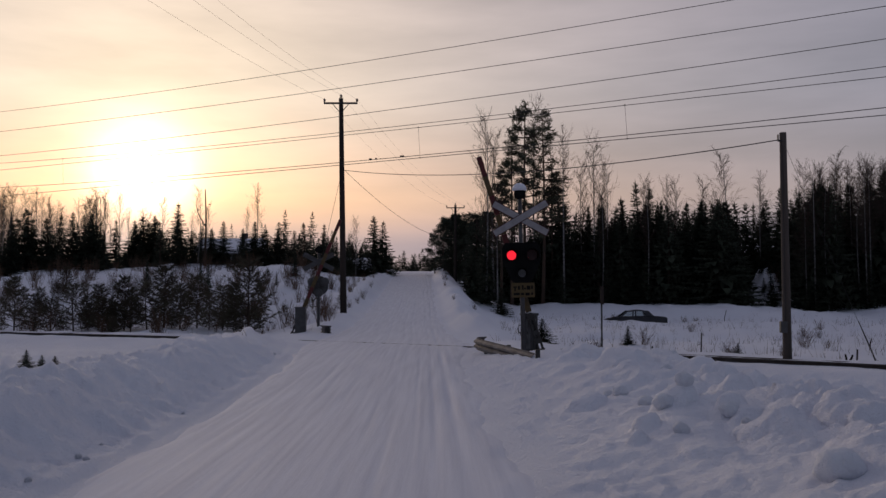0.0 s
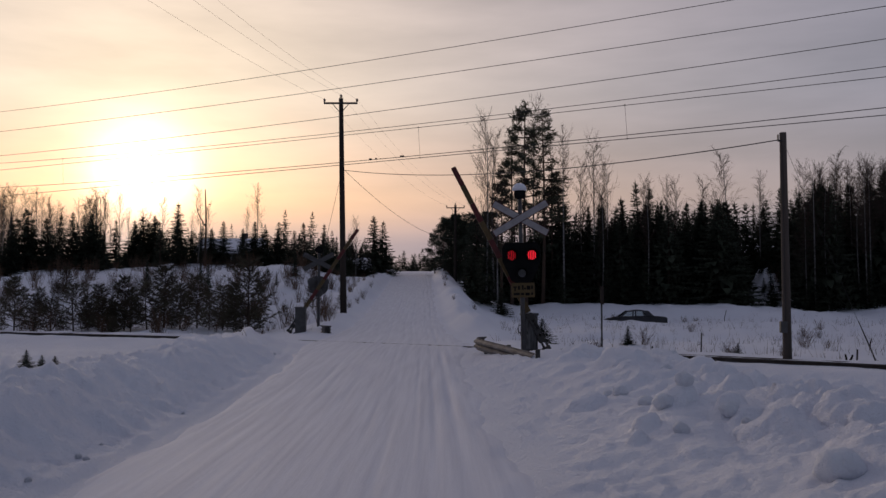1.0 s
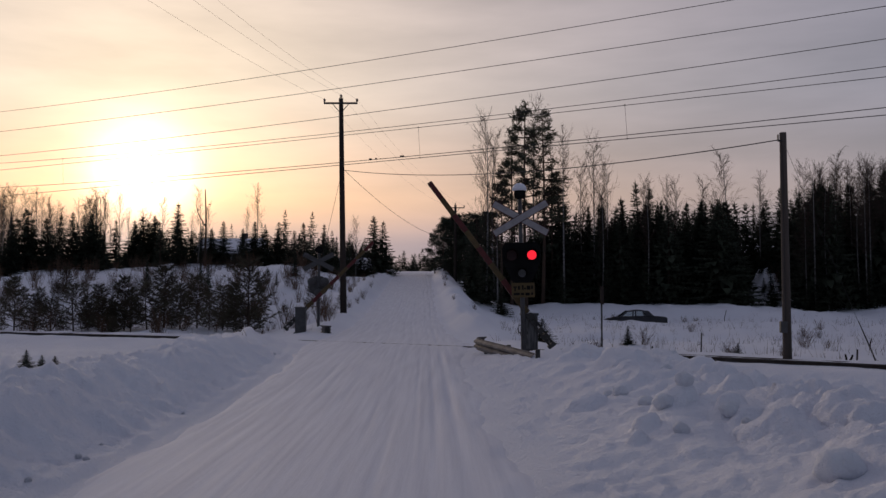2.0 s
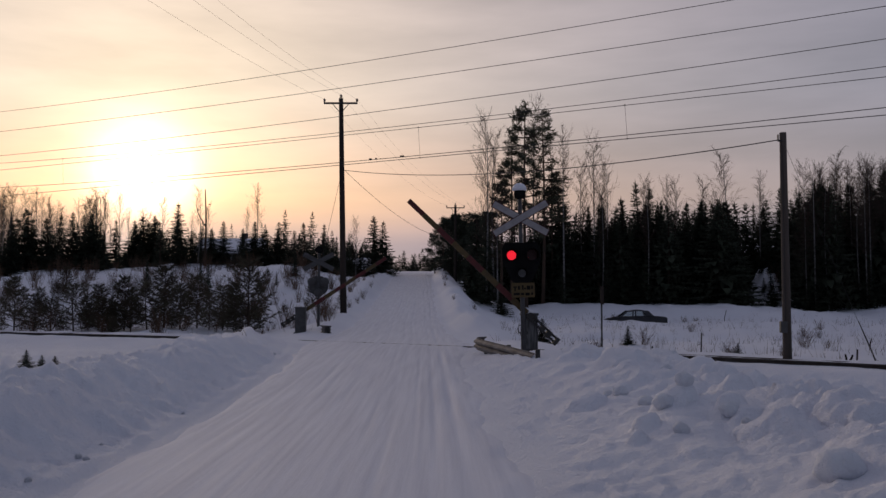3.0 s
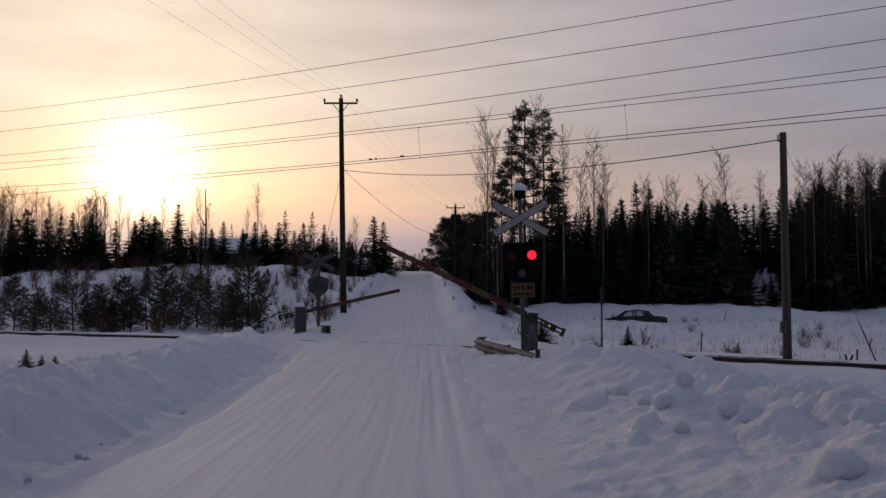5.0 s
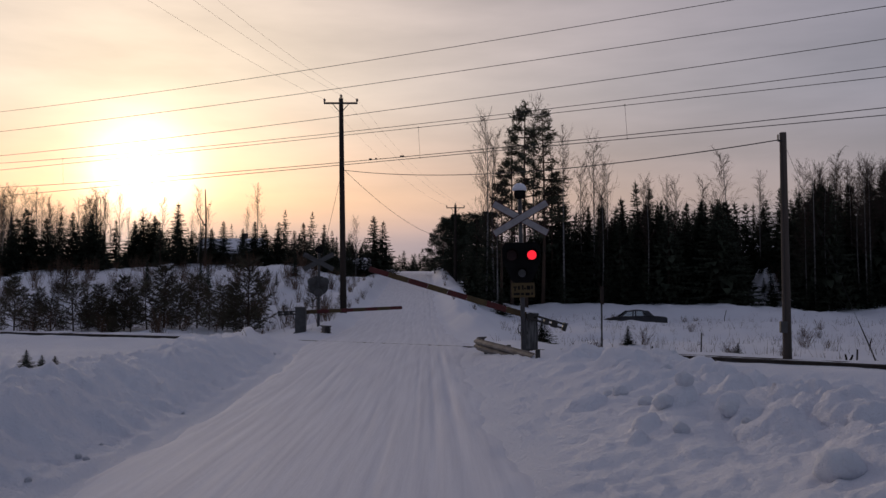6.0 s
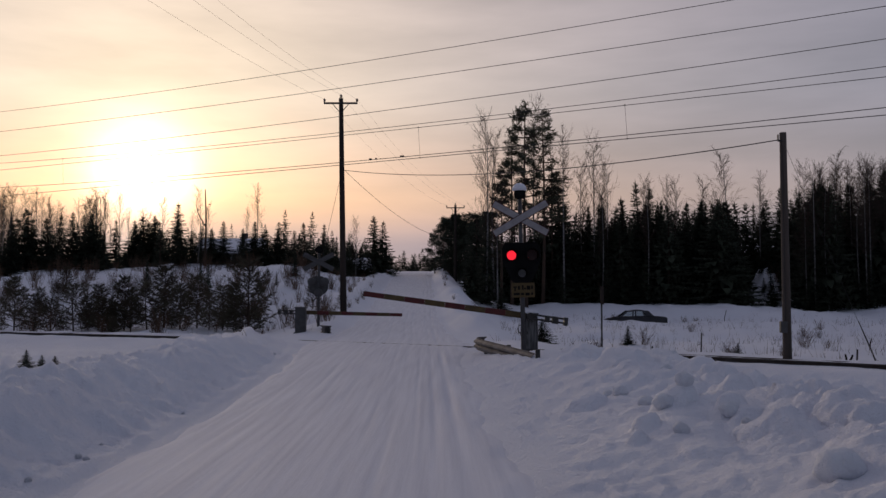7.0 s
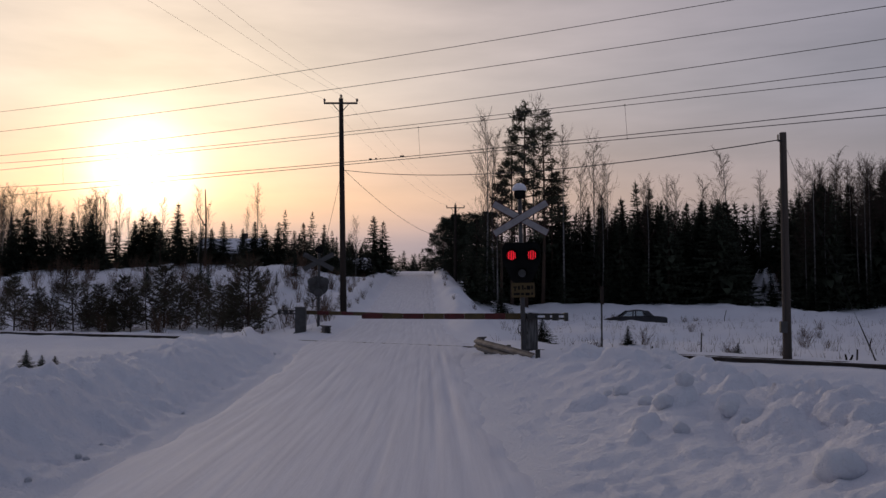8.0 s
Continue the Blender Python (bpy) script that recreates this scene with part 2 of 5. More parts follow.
# ---- lie of the land ----
RNG = np.random.RandomState(7)
_LAT = RNG.rand(256, 256) * 2 - 1


def vnoise(x, y):
    """Smooth lattice noise, -1 to 1, on arrays."""
    x, y = np.asarray(x, float), np.asarray(y, float)
    xi, yi = np.floor(x).astype(int), np.floor(y).astype(int)
    fx, fy = x - xi, y - yi
    fx, fy = fx * fx * (3 - 2 * fx), fy * fy * (3 - 2 * fy)
    x0, x1, y0, y1 = xi % 256, (xi + 1) % 256, yi % 256, (yi + 1) % 256
    a, b = _LAT[x0, y0] * (1 - fx) + _LAT[x1, y0] * fx, _LAT[x0, y1] * (1 - fx) + _LAT[x1, y1] * fx
    return a * (1 - fy) + b * fy


def fbm(x, y, octaves=4):
    s, amp = 0, 1.0
    for i in range(octaves):
        s = s + amp * vnoise(x * 2 ** i + 17.3 * i, y * 2 ** i + 9.1 * i)
        amp *= 0.5
    return s


def step(a, b, x):
    t = np.clip((np.asarray(x, float) - a) / (b - a), 0, 1)
    return t * t * (3 - 2 * t)


def lane_x(y):
    return -1.05 - 0.0225 * np.asarray(y, float)


def lane_half(y):
    return 2.15 + 0.65 * np.exp(-((np.asarray(y, float) - 30) / 6.0) ** 2) - 0.12 * step(34, 50, y)


def lane_z(y):
    y = np.asarray(y, float)
    up = np.where(y > 33, 0.0675 * (y - 33) - 0.4 * (1 - np.exp(-np.maximum(y - 33, 0) / 8)), 0)
    crest = np.where(y > 111, 0.0675 * 78 - 0.4, up)
    fall = np.where(y > 111, -0.03 * np.minimum(y - 111, 60), 0)
    return -0.27 * (1 - step(12, 28, y)) + crest + fall


def rail_y(x):
    """The near rail's line over the plan."""
    xc = np.clip(np.asarray(x, float), -24, 14)
    return 28.54 - 0.773 * xc - 0.00945 * xc ** 2 + (np.asarray(x, float) - xc) * np.where(np.asarray(x, float) < 0, -0.32, -1.04)


def make_lumps():
    """Blocks and rolls of ploughed snow on the right-hand bank: x, y, radius, height."""
    r = random.Random(33)
    lumps = [(4.2, 9.2, 0.42, 0.36), (4.9, 11.3, 0.46, 0.28), (3.5, 9.1, 0.28, 0.16), (3.25, 10.4, 0.17, 0.24), (2.8, 11.1, 0.28, 0.26),
             (3.05, 11.6, 0.24, 0.26), (2.26, 10.2, 0.17, 0.20), (2.6, 9.0, 0.30, 0.09), (2.06, 13.2, 0.32, 0.17), (3.45, 17.0, 0.5, 0.22),
             (4.5, 16.0, 0.5, 0.2), (3.1, 20.0, 0.5, 0.24), (2.7, 18.9, 0.34, 0.2), (2.05, 9.7, 0.12, 0.13), (3.9, 12.5, 0.35, 0.25)]
    for _ in range(170):
        y = r.uniform(6.5, 20.5)
        d = r.triangular(2.1, 6.0, 3.6)
        rad = r.choice((0.05, 0.06, 0.08, 0.10, 0.13, 0.17, 0.22)) * r.uniform(0.8, 1.2)
        lumps.append((float(lane_x(y)) + 2.1 + d, y, rad, rad * r.uniform(0.45, 0.85)))
    return lumps


def lump_height(x, y):
    z = np.zeros_like(x)
    sel = (y > 4) & (y < 23) & (x > 0.5) & (x < 10)
    if not sel.any():
        return z
    px, py = x[sel], y[sel]
    px = px + 0.06 * vnoise(px * 5, py * 5) + 0.02 * vnoise(px * 14, py * 14)
    py = py + 0.08 * vnoise(px * 4 + 31, py * 4)
    h = np.zeros_like(px)
    for lx, ly, rad, top in LUMPS:
        q = ((px - lx) ** 2 + (0.8 * (py - ly)) ** 2) / rad ** 2
        h = np.maximum(h, top * np.clip(1 - q, 0, 1) ** 0.6 * 0.9)
    z[sel] = h
    return z


def ground_z(x, y, fine=True):
    x, y = np.asarray(x, float), np.asarray(y, float)
    s = x - lane_x(y)
    a = np.abs(s)
    n = y - rail_y(x)                      # metres past the near rail, along y
    n = np.where(y < -20, -50, n)
    lz = lane_z(y)
    # fields on both sides
    left = -0.28 + 4.5 * (0.60 + 0.40 * step(2, 11, a)) * step(1, 34, n - 3) * np.where(n > 0, 1, 0) + 0.012 * np.maximum(n - 34, 0).clip(0, 200)
    left = left + 0.35 * fbm(x * 0.11, y * 0.11, 3) * step(4, 25, n)
    right = -0.30 + 0.3 * step(24, 60, y) + (0.82 + 0.38 * fbm(x * 0.10 + 7, 5.0 + y * 0.03, 3)) * step(60, 71, y + 2.0 * fbm(x * 0.12, 3.0 + y * 0, 2)) + 0.02 * (y - 71).clip(0, 300)
    right = right + 0.13 * step(28, 48, x) * (y - 74).clip(0, 60)
    right = right + (0.16 * fbm(x * 0.13, y * 0.16, 3) + 0.05 * fbm(x * 0.6, y * 0.5, 2)) * step(3, 9, n)
    right = right + 3.7 * np.exp(-((x - 30.2) / 1.0) ** 2 - ((y - 85) / 5.0) ** 2)
    field = np.where(s < 0, left, right)
    wide = np.where(s < 0, 5.0 - 1.6 * step(36, 50, y), 4.5 + 4.0 * step(45, 90, y))
    half = lane_half(y)
    half = half + np.where(s > 0, 0.20, 0.03) * fbm(x * 0.8 + 3, y * 0.5, 3) * (1 - step(26, 30, y))
    w = step(0, 1, (a - half + 0.1) / wide)
    z = lz * (1 - w) + field * w
    past = (y > 150)
    z = np.where(past, z * (1 - step(150, 400, y)) + 2.0 * step(150, 400, y), z)
    # ploughed banks along the lane
    near = np.where(s < 0, 1 - step(29.0, 32.0, y), 1 - step(19.5, 25.0, y + 0.25 * (s - 4)))
    far = step(33, 40, y)
    rough = 0.5 + 0.5 * fbm(x * 0.9, y * 0.45, 3)
    d = a - half
    rise = 0.10 * step(0.0, 0.2, d) + 0.90 * step(0.25, 1.65, d)
    fallL = 1 - step(2.0, 3.9, d)
    fallR = 1 - step(3.6, 6.2, d)
    bankL = (0.66 + 0.10 * rough) * (1 - 0.30 * step(19, 28, y)) * rise * fallL
    bankR = (0.42 + 0.24 * rough) * step(-0.2, 3.4, d) * fallR
    bank_far = np.where(s < 0, 0.5 + 0.6 * step(50, 60, y), 1.1) * (0.42 + 0.35 * rough) * step(0.0, 1.0, d) * (1 - step(1.2, 3.2, d))
    bank = np.where(s < 0, bankL, bankR) * near + bank_far * far
    if fine:
        wx, wy = x + 0.25 * vnoise(x * 1.3, y * 1.3), y + 0.25 * vnoise(x * 1.3 + 40, y * 1.3)
        lump = 0.25 + 0.42 * vnoise(wx * 1.25, wy * 1.1) + 0.30 * np.maximum(vnoise(wx * 2.7 + 5, wy * 2.5), -0.15) + 0.13 * np.maximum(vnoise(wx * 6.1, wy * 6.1 + 3), -0.1)
        onR = np.where(s > 0, step(1.0, 2.6, d) * (1 - step(5.5, 7.0, d)), 0.30 * rise * fallL) * near
        bank = bank + (lump - 0.25) * np.where(s > 0, 0.26, 0.60) * onR + lump_height(x, y) * np.where(s > 0, near, 0)
        bank = bank + (0.065 * fbm(x * 3.1, y * 3.1, 3) + 0.055 * np.maximum(fbm(x * 8, y * 6, 3), -0.25)) * step(0, 0.5, d) * near * np.where(s > 0, 0.40 + 0.40 * step(1.8, 3.4, d), 1.0)
        bank = bank + 0.27 * np.exp(-((x - 2.1 + 0.2 * (y - 20.6)) / 0.85) ** 2 - ((y - 21.2) / 2.6) ** 2) * np.where(s > 0, 1, 0)
        z = z + (0.05 + 0.10 * step(34, 42, y)) * fbm(x * 0.7, y * 0.7, 4) * step(0.3, 1.5, d)
    z = z + bank
    # bed of the line: level with the rails' feet
    bed = step(-4.2, -1.6, n) * (1 - step(3.4, 6.0, n)) * step(0.2, 1.2, d)
    z = z * (1 - bed) + bed * (-0.075 + 0.12 * (1 - step(1.5, 3.2, d)) + 0.022 * step(0.7, 1.5, n) + 0.035 * fbm(x * 0.9, y * 0.9, 3))
    # the lane itself lies a little above the sheet
    z = z - 0.055 * (1 - step(-0.5, 0.05, d))
    return z


LUMPS = make_lumps()


def gz(x, y):
    return float(ground_z(np.array([x]), np.array([y]))[0])


def grid_mesh(name, X, Y, Z, material, wrap=False):
    rows, cols = X.shape
    me = bpy.data.meshes.new(name)
    co = np.stack([X, Y, Z], -1).reshape(-1, 3)
    i, j = np.meshgrid(np.arange(rows - 1), np.arange(cols if wrap else cols - 1), indexing="ij")
    j2 = (j + 1) % cols
    quads = np.stack([i * cols + j, i * cols + j2, (i + 1) * cols + j2, (i + 1) * cols + j], -1).reshape(-1, 4)
    me.vertices.add(len(co))
    me.vertices.foreach_set("co", co.astype(np.float32).ravel())
    me.loops.add(quads.size)
    me.loops.foreach_set("vertex_index", quads.astype(np.int32).ravel())
    me.polygons.add(len(quads))
    me.polygons.foreach_set("loop_start", np.arange(0, quads.size, 4, dtype=np.int32))
    me.polygons.foreach_set("use_smooth", np.ones(len(quads), dtype=bool))
    me.materials.append(material)
    me.update(calc_edges=True)
    me.validate()
    return me


def build_ground():
    ang = np.concatenate([np.arange(-30, 30, 0.165), np.arange(30, 330, 2.5)])
    rad = [0.0, 1.0, 2.0, 3.0]
    while rad[-1] < 130:
        rad.append(rad[-1] * (1.007 if rad[-1] < 26 else 1.016))
    while rad[-1] < 4000:
        rad.append(rad[-1] * 1.07)
    R, A = np.meshgrid(np.array(rad), np.radians(ang), indexing="ij")
    X, Y = R * np.sin(A), R * np.cos(A)
    ob = new("ground", grid_mesh("ground", X, Y, ground_z(X, Y), SNOW, wrap=True))
    tagged(ob, "snow-covered ground with ploughed lumpy snow banks", "snow ground", kind="structure")


def build_road():
    ys = [-12.0]
    while ys[-1] < 170:
        ys.append(ys[-1] + (0.17 if 4 < ys[-1] < 32 else 0.6))
    u = np.linspace(-1, 1, 140)
    U, Y = np.meshgrid(u, np.array(ys))
    S = U * (lane_half(Y) + 0.12)
    X = lane_x(Y) + S
    Z = lane_z(Y) + 0.02
    # wheel tracks and scrape lines along the lane
    wob = 0.08 * vnoise(Y * 0.12, Y * 0)
    q = S + wob
    Z = Z + 0.006 * vnoise(q * 6, Y * 0.06) + 0.004 * vnoise(q * 15 + 9, Y * 0.12)
    for c0, wd, dp in ((-0.95, 0.05, 0.024), (-0.7, 0.03, 0.014), (-0.28, 0.05, 0.026), (0.32, 0.04, 0.020), (0.62, 0.06, 0.020), (1.5, 0.07, 0.034), (1.22, 0.05, 0.022), (1.75, 0.05, 0.012), (-1.5, 0.03, 0.014), (-1.25, 0.02, 0.010), (-0.5, 0.02, 0.012), (0.05, 0.03, 0.012), (0.95, 0.02, 0.012)):
        Z = Z - dp * np.exp(-((q - c0) / wd) ** 2) * (1 if c0 < 1 else step(9, 14, Y)) * np.clip((0.45 if c0 < 1 else 0.8) + 0.9 * vnoise(Y * 0.28 + c0 * 13, Y * 0 + c0), 0, 1.3)
    Z = Z + 0.012 * fbm(X * 4, Y * 4, 3) * step(0.55, 1.0, np.abs(U))
    Z = Z - 0.075 * np.where(U > 0, step(0.72, 1.0, U + 0.10 * fbm(Y * 0.7, U * 3, 3)), step(0.85, 1.0, -U + 0.05 * vnoise(Y * 0.9, U * 3)))
    # slots beside the two rails
    for off in (0.0, 1.85):
        Z = Z - 0.018 * np.exp(-((Y - rail_y(X) - off) / 0.10) ** 2)
    ob = new("road", grid_mesh("road", X, Y, Z, ROAD_SNOW))
    tagged(ob, "narrow country road of packed snow with wheel tracks", "road", kind="structure")


build_ground()
build_road()


# ---- railway ----
def build_rails():
    xs = np.arange(-90, 46, 0.75)
    for off, label in ((0.0, "rusty steel rail half sunk in snow"), (1.85, "rusty steel rail beyond it, half sunk in snow")):
        g = Geo()
        prof = [(-0.035, 0.035), (0.035, 0.035), (0.035, 0.0), (0.012, -0.02), (0.012, -0.11), (0.06, -0.14), (-0.06, -0.14), (-0.012, -0.11), (-0.012, -0.02), (-0.035, 0.0)]
        k = len(prof)
        for x in xs:
            y = float(rail_y(x)) + off
            t = Vector((1, float(rail_y(x + 0.1) - rail_y(x - 0.1)) / 0.2, 0)).normalized()
            nrm = Vector((-t.y, t.x, 0))
            for a, b in prof:
                g.v.append((x + nrm.x * a, y + nrm.y * a, b - (0.022 if off < 1 else 0.082)))
        for i in range(len(xs) - 1):
            for j in range(k):
                j2 = (j + 1) % k
                g.f.append((i * k + j, i * k + j2, (i + 1) * k + j2, (i + 1) * k + j))
        tagged(part("rail", g, RAIL_STEEL), label, "rail", "rails of the track")


def line_y(x):
    return 27.74 - 0.6885 * x


def wire_geo(g, a, b, zf, off, r=0.009, n=40):
    xs = np.linspace(a, b, n)
    g.tube([(float(x), line_y(float(x)) + off, zf(float(x))) for x in xs], [r] * n, 4)
    return g


def build_contact_lines():
    sets = ((1.0, lambda x: 7.1305 - 0.021 * x + 0.0009 * x * x, lambda x: 6.102 - 0.0161 * x + 0.0008 * x * x, (-17.0, 12.9)),
            (1.25, lambda x: 7.06 - 0.0259 * x + 0.0002 * x * x, lambda x: 6.06 - 0.017 * x, (-0.75, 5.2, -12.0, 18.0)))
    for off, zm, zc, drops in sets:
        th = thing("contact_line", Matrix(), "overhead railway contact line of two copper wires", "overhead line", "contact lines over the track")
        part("messenger_wire", wire_geo(Geo(), -75, 40, zm, off), WIRE, th)
        part("contact_wire", wire_geo(Geo(), -75, 40, zc, off, 0.0105), WIRE, th)
        for x in drops:
            g = Geo()
            y = line_y(x) + off
            g.tube([(x - 0.06, y, zm(x)), (x, y, zc(x))], [0.0045, 0.0045], 4)
            g.box((x - 0.06, y, zm(x)), (0.035, 0.03, 0.035))
            g.box((x, y, zc(x)), (0.035, 0.03, 0.035))
            part("dropper", g, WIRE, th)
        if off < 1.2:
            for x, wd in ((-1.35, 0.13), (-2.45, 0.09), (-2.25, 0.06)):
                g = Geo()
                g.box((x, line_y(x) + off, zc(x) + 0.02), (wd, 0.05, 0.06), bevel=0.01)
                part("clamp", g, DARK_STEEL, th)


def build_feeders():
    for zf in (lambda x: 10.318 - 0.0285 * x + 0.0008 * x * x, lambda x: 9.425 - 0.026 * x + 0.0006 * x * x, lambda x: 8.381 - 0.0128 * x + 0.0007 * x * x):
        ob = part("feeder_wire", wire_geo(Geo(), -80, 40, zf, 4.0, 0.0105), WIRE)
        tagged(ob, "dark stranded feeder wire high above the railway", "power line", "feeder wires")


# ---- crossing signals and barriers ----
def cross_boards(th, z, span, rise, material, rim):
    """Two crossed boards; each a rim board with a white face on it."""
    n = math.hypot(span, rise)
    for sgn in (1, -1):
        a = math.atan2(rise, span) * sgn
        rot = Matrix.Rotation(-a, 3, "Y")
        y = -0.075 - (0.022 if sgn > 0 else 0.0)
        g = Geo()
        g.box((0, y, z), (n, 0.018, 0.20), rot, bevel=0.006)
        board = part("cross_board", g, rim, th, "diagonal warning board with a dark red rim")
        g = Geo()
        g.box((0, y - 0.0125, z), (n - 0.04, 0.007, 0.163), rot, bevel=0.002)
        part("white_face", g, material, board, "dull white board face")


def disc(r, y0, y1, bevel=0.006):
    g = Geo()
    g.lathe([(r - bevel, y0), (r, y0 + bevel), (r, y1 - bevel), (r - bevel, y1)], axis="y", sides=28)
    return g


def hood(r, depth):
    """Open half-sleeve over a lens."""
    g = Geo()
    n = 18
    for i in range(n + 1):
        a = math.pi * (-0.18 + 1.36 * i / n)
        for rr, y in ((r, 0.0), (r, -depth), (r + 0.006, -depth), (r + 0.006, 0.0)):
            g.v.append((rr * math.cos(a), y, rr * math.sin(a)))
    for i in range(n):
        for k in range(4):
            k2 = (k + 1) % 4
            g.f.append((i * 4 + k, (i + 1) * 4 + k, (i + 1) * 4 + k2, i * 4 + k2))
    return g


def build_signal():
    """The signal on the near side; returns the two sets of added moving shutters."""
    th = thing("crossing_signal", pose(2.11, 23.8, 0.0, 0, -1.3, 0), "level crossing light signal with crossed boards on a steel mast", "crossing signal")
    g = Geo()
    g.tube([(0.0, 0, -0.25), (0, 0, 4.1)], [0.062, 0.058], 14)
    part("mast", g, GREY_PAINT, th, smooth=True)
    g = Geo()
    g.lathe([(0.06, 4.08), (0.12, 4.12), (0.145, 4.2), (0.15, 4.3), (0.11, 4.33)], sides=20)
    bell = part("bell_housing", g, BLACK, th, "dark round bell housing on the mast top", smooth=True)
    g = Geo()
    g.lathe([(0.16, 4.305), (0.19, 4.325), (0.18, 4.39), (0.135, 4.46), (0.07, 4.50), (0.0, 4.51)], sides=20)
    part("snow_cap", g, SNOW, bell, "rounded cap of snow", smooth=True)
    cross_boards(th, 3.57, 1.43, 0.81, WHITE, RIM_RED)
    g = Geo()
    bm = bmesh.new()
    prof = [(-0.50, 2.78), (-0.42, 2.93), (0.42, 2.93), (0.50, 2.78), (0.50, 2.45), (0.28, 1.95), (0.16, 1.87), (-0.16, 1.87), (-0.28, 1.95), (-0.50, 2.45)]
    f = bm.faces.new([bm.verts.new((x, -0.09, z)) for x, z in prof])
    e = bmesh.ops.extrude_face_region(bm, geom=[f])
    bmesh.ops.translate(bm, verts=[v for v in e["geom"] if isinstance(v, bmesh.types.BMVert)], vec=(0, 0.02, 0))
    bmesh.ops.recalc_face_normals(bm, faces=bm.faces[:])
    g.merge(bm)
    part("backboard", g, BLACK, th, "black backboard of the light unit")
    shutters = []
    for x in (-0.265, 0.265):
        place = pose(x, -0.10, 2.60)
        lamp = part("red_lamp", disc(0.16, -0.05, 0.0), BLACK, th, "round red warning lamp in a black housing", at=place)
        part("lens", disc(0.122, -0.058, -0.046), LAMP_RED, lamp, "glowing red lens")
        part("lamp_hood", hood(0.165, 0.30), BLACK, lamp)
        blades = []
        # blades added to imitate flashing: flat, they hide the ever-glowing lens
        for k in range(6):
            bx = -0.1075 + 0.043 * k
            tall = 2 * math.sqrt(0.138 ** 2 - bx ** 2)
            g = Geo()
            g.box((0, 0, 0), (0.0445, 0.0014, tall))
            blades.append(part("added_flash_blade", g, BLADE_UNLIT_LOOK, lamp, "added dark red blade that makes the lamp look unlit", at=pose(bx, -0.10, 0)))
        shutters.append(blades)
    place = pose(0, -0.10, 2.13)
    lamp = part("white_lamp", disc(0.13, -0.05, 0.0), BLACK, th, "unlit white lamp in a black housing", at=place)
    part("lens", disc(0.105, -0.06, -0.046), LENS_WHITE, lamp, "dull unlit lens")
    part("lamp_hood", hood(0.135, 0.2), BLACK, lamp)
    # notice under the lamps; its writing cannot be read
    g = Geo()
    g.box((0.02, -0.085, 1.69), (0.60, 0.015, 0.38), bevel=0.004)
    sign = part("notice_plate", g, SIGN_YELLOW, th, "yellow notice plate with dark unreadable writing")
    for x, z, w, h in ((-0.19, 1.77, 0.09, 0.035), (-0.19, 1.71, 0.035, 0.09), (-0.09, 1.75, 0.05, 0.10), (0.01, 1.76, 0.04, 0.11), (0.07, 1.73, 0.05, 0.04), (0.16, 1.75, 0.09, 0.10), (0.25, 1.76, 0.04, 0.09),
                       (-0.15, 1.59, 0.16, 0.06), (0.0, 1.59, 0.08, 0.06), (0.13, 1.585, 0.11, 0.07), (0.25, 1.59, 0.05, 0.06)):
        g = Geo()
        g.box((x + 0.0, -0.0945, z), (w, 0.005, h))
        part("writing_bar", g, BLACK, sign)
    return shutters


def stripes(boom, length, sgn, x0, first, count, tall0, tall1):
    """Bands of red and yellow along a boom, each its own sleeve."""
    seg = (length - x0) / count
    for i in range(count):
        a, b = x0 + i * seg, x0 + (i + 1) * seg
        m = RED if (i + first) % 2 == 0 else YELLOW
        h = tall0 + (tall1 - tall0) * (i + 0.5) / count
        g = Geo()
        g.box((sgn * (a + b) / 2, 0, 0), (b - a - 0.003, 0.06, h), bevel=0.012)
        part("red_band" if m is RED else "yellow_band", g, m, boom, "faded red band" if m is RED else "faded yellow band")


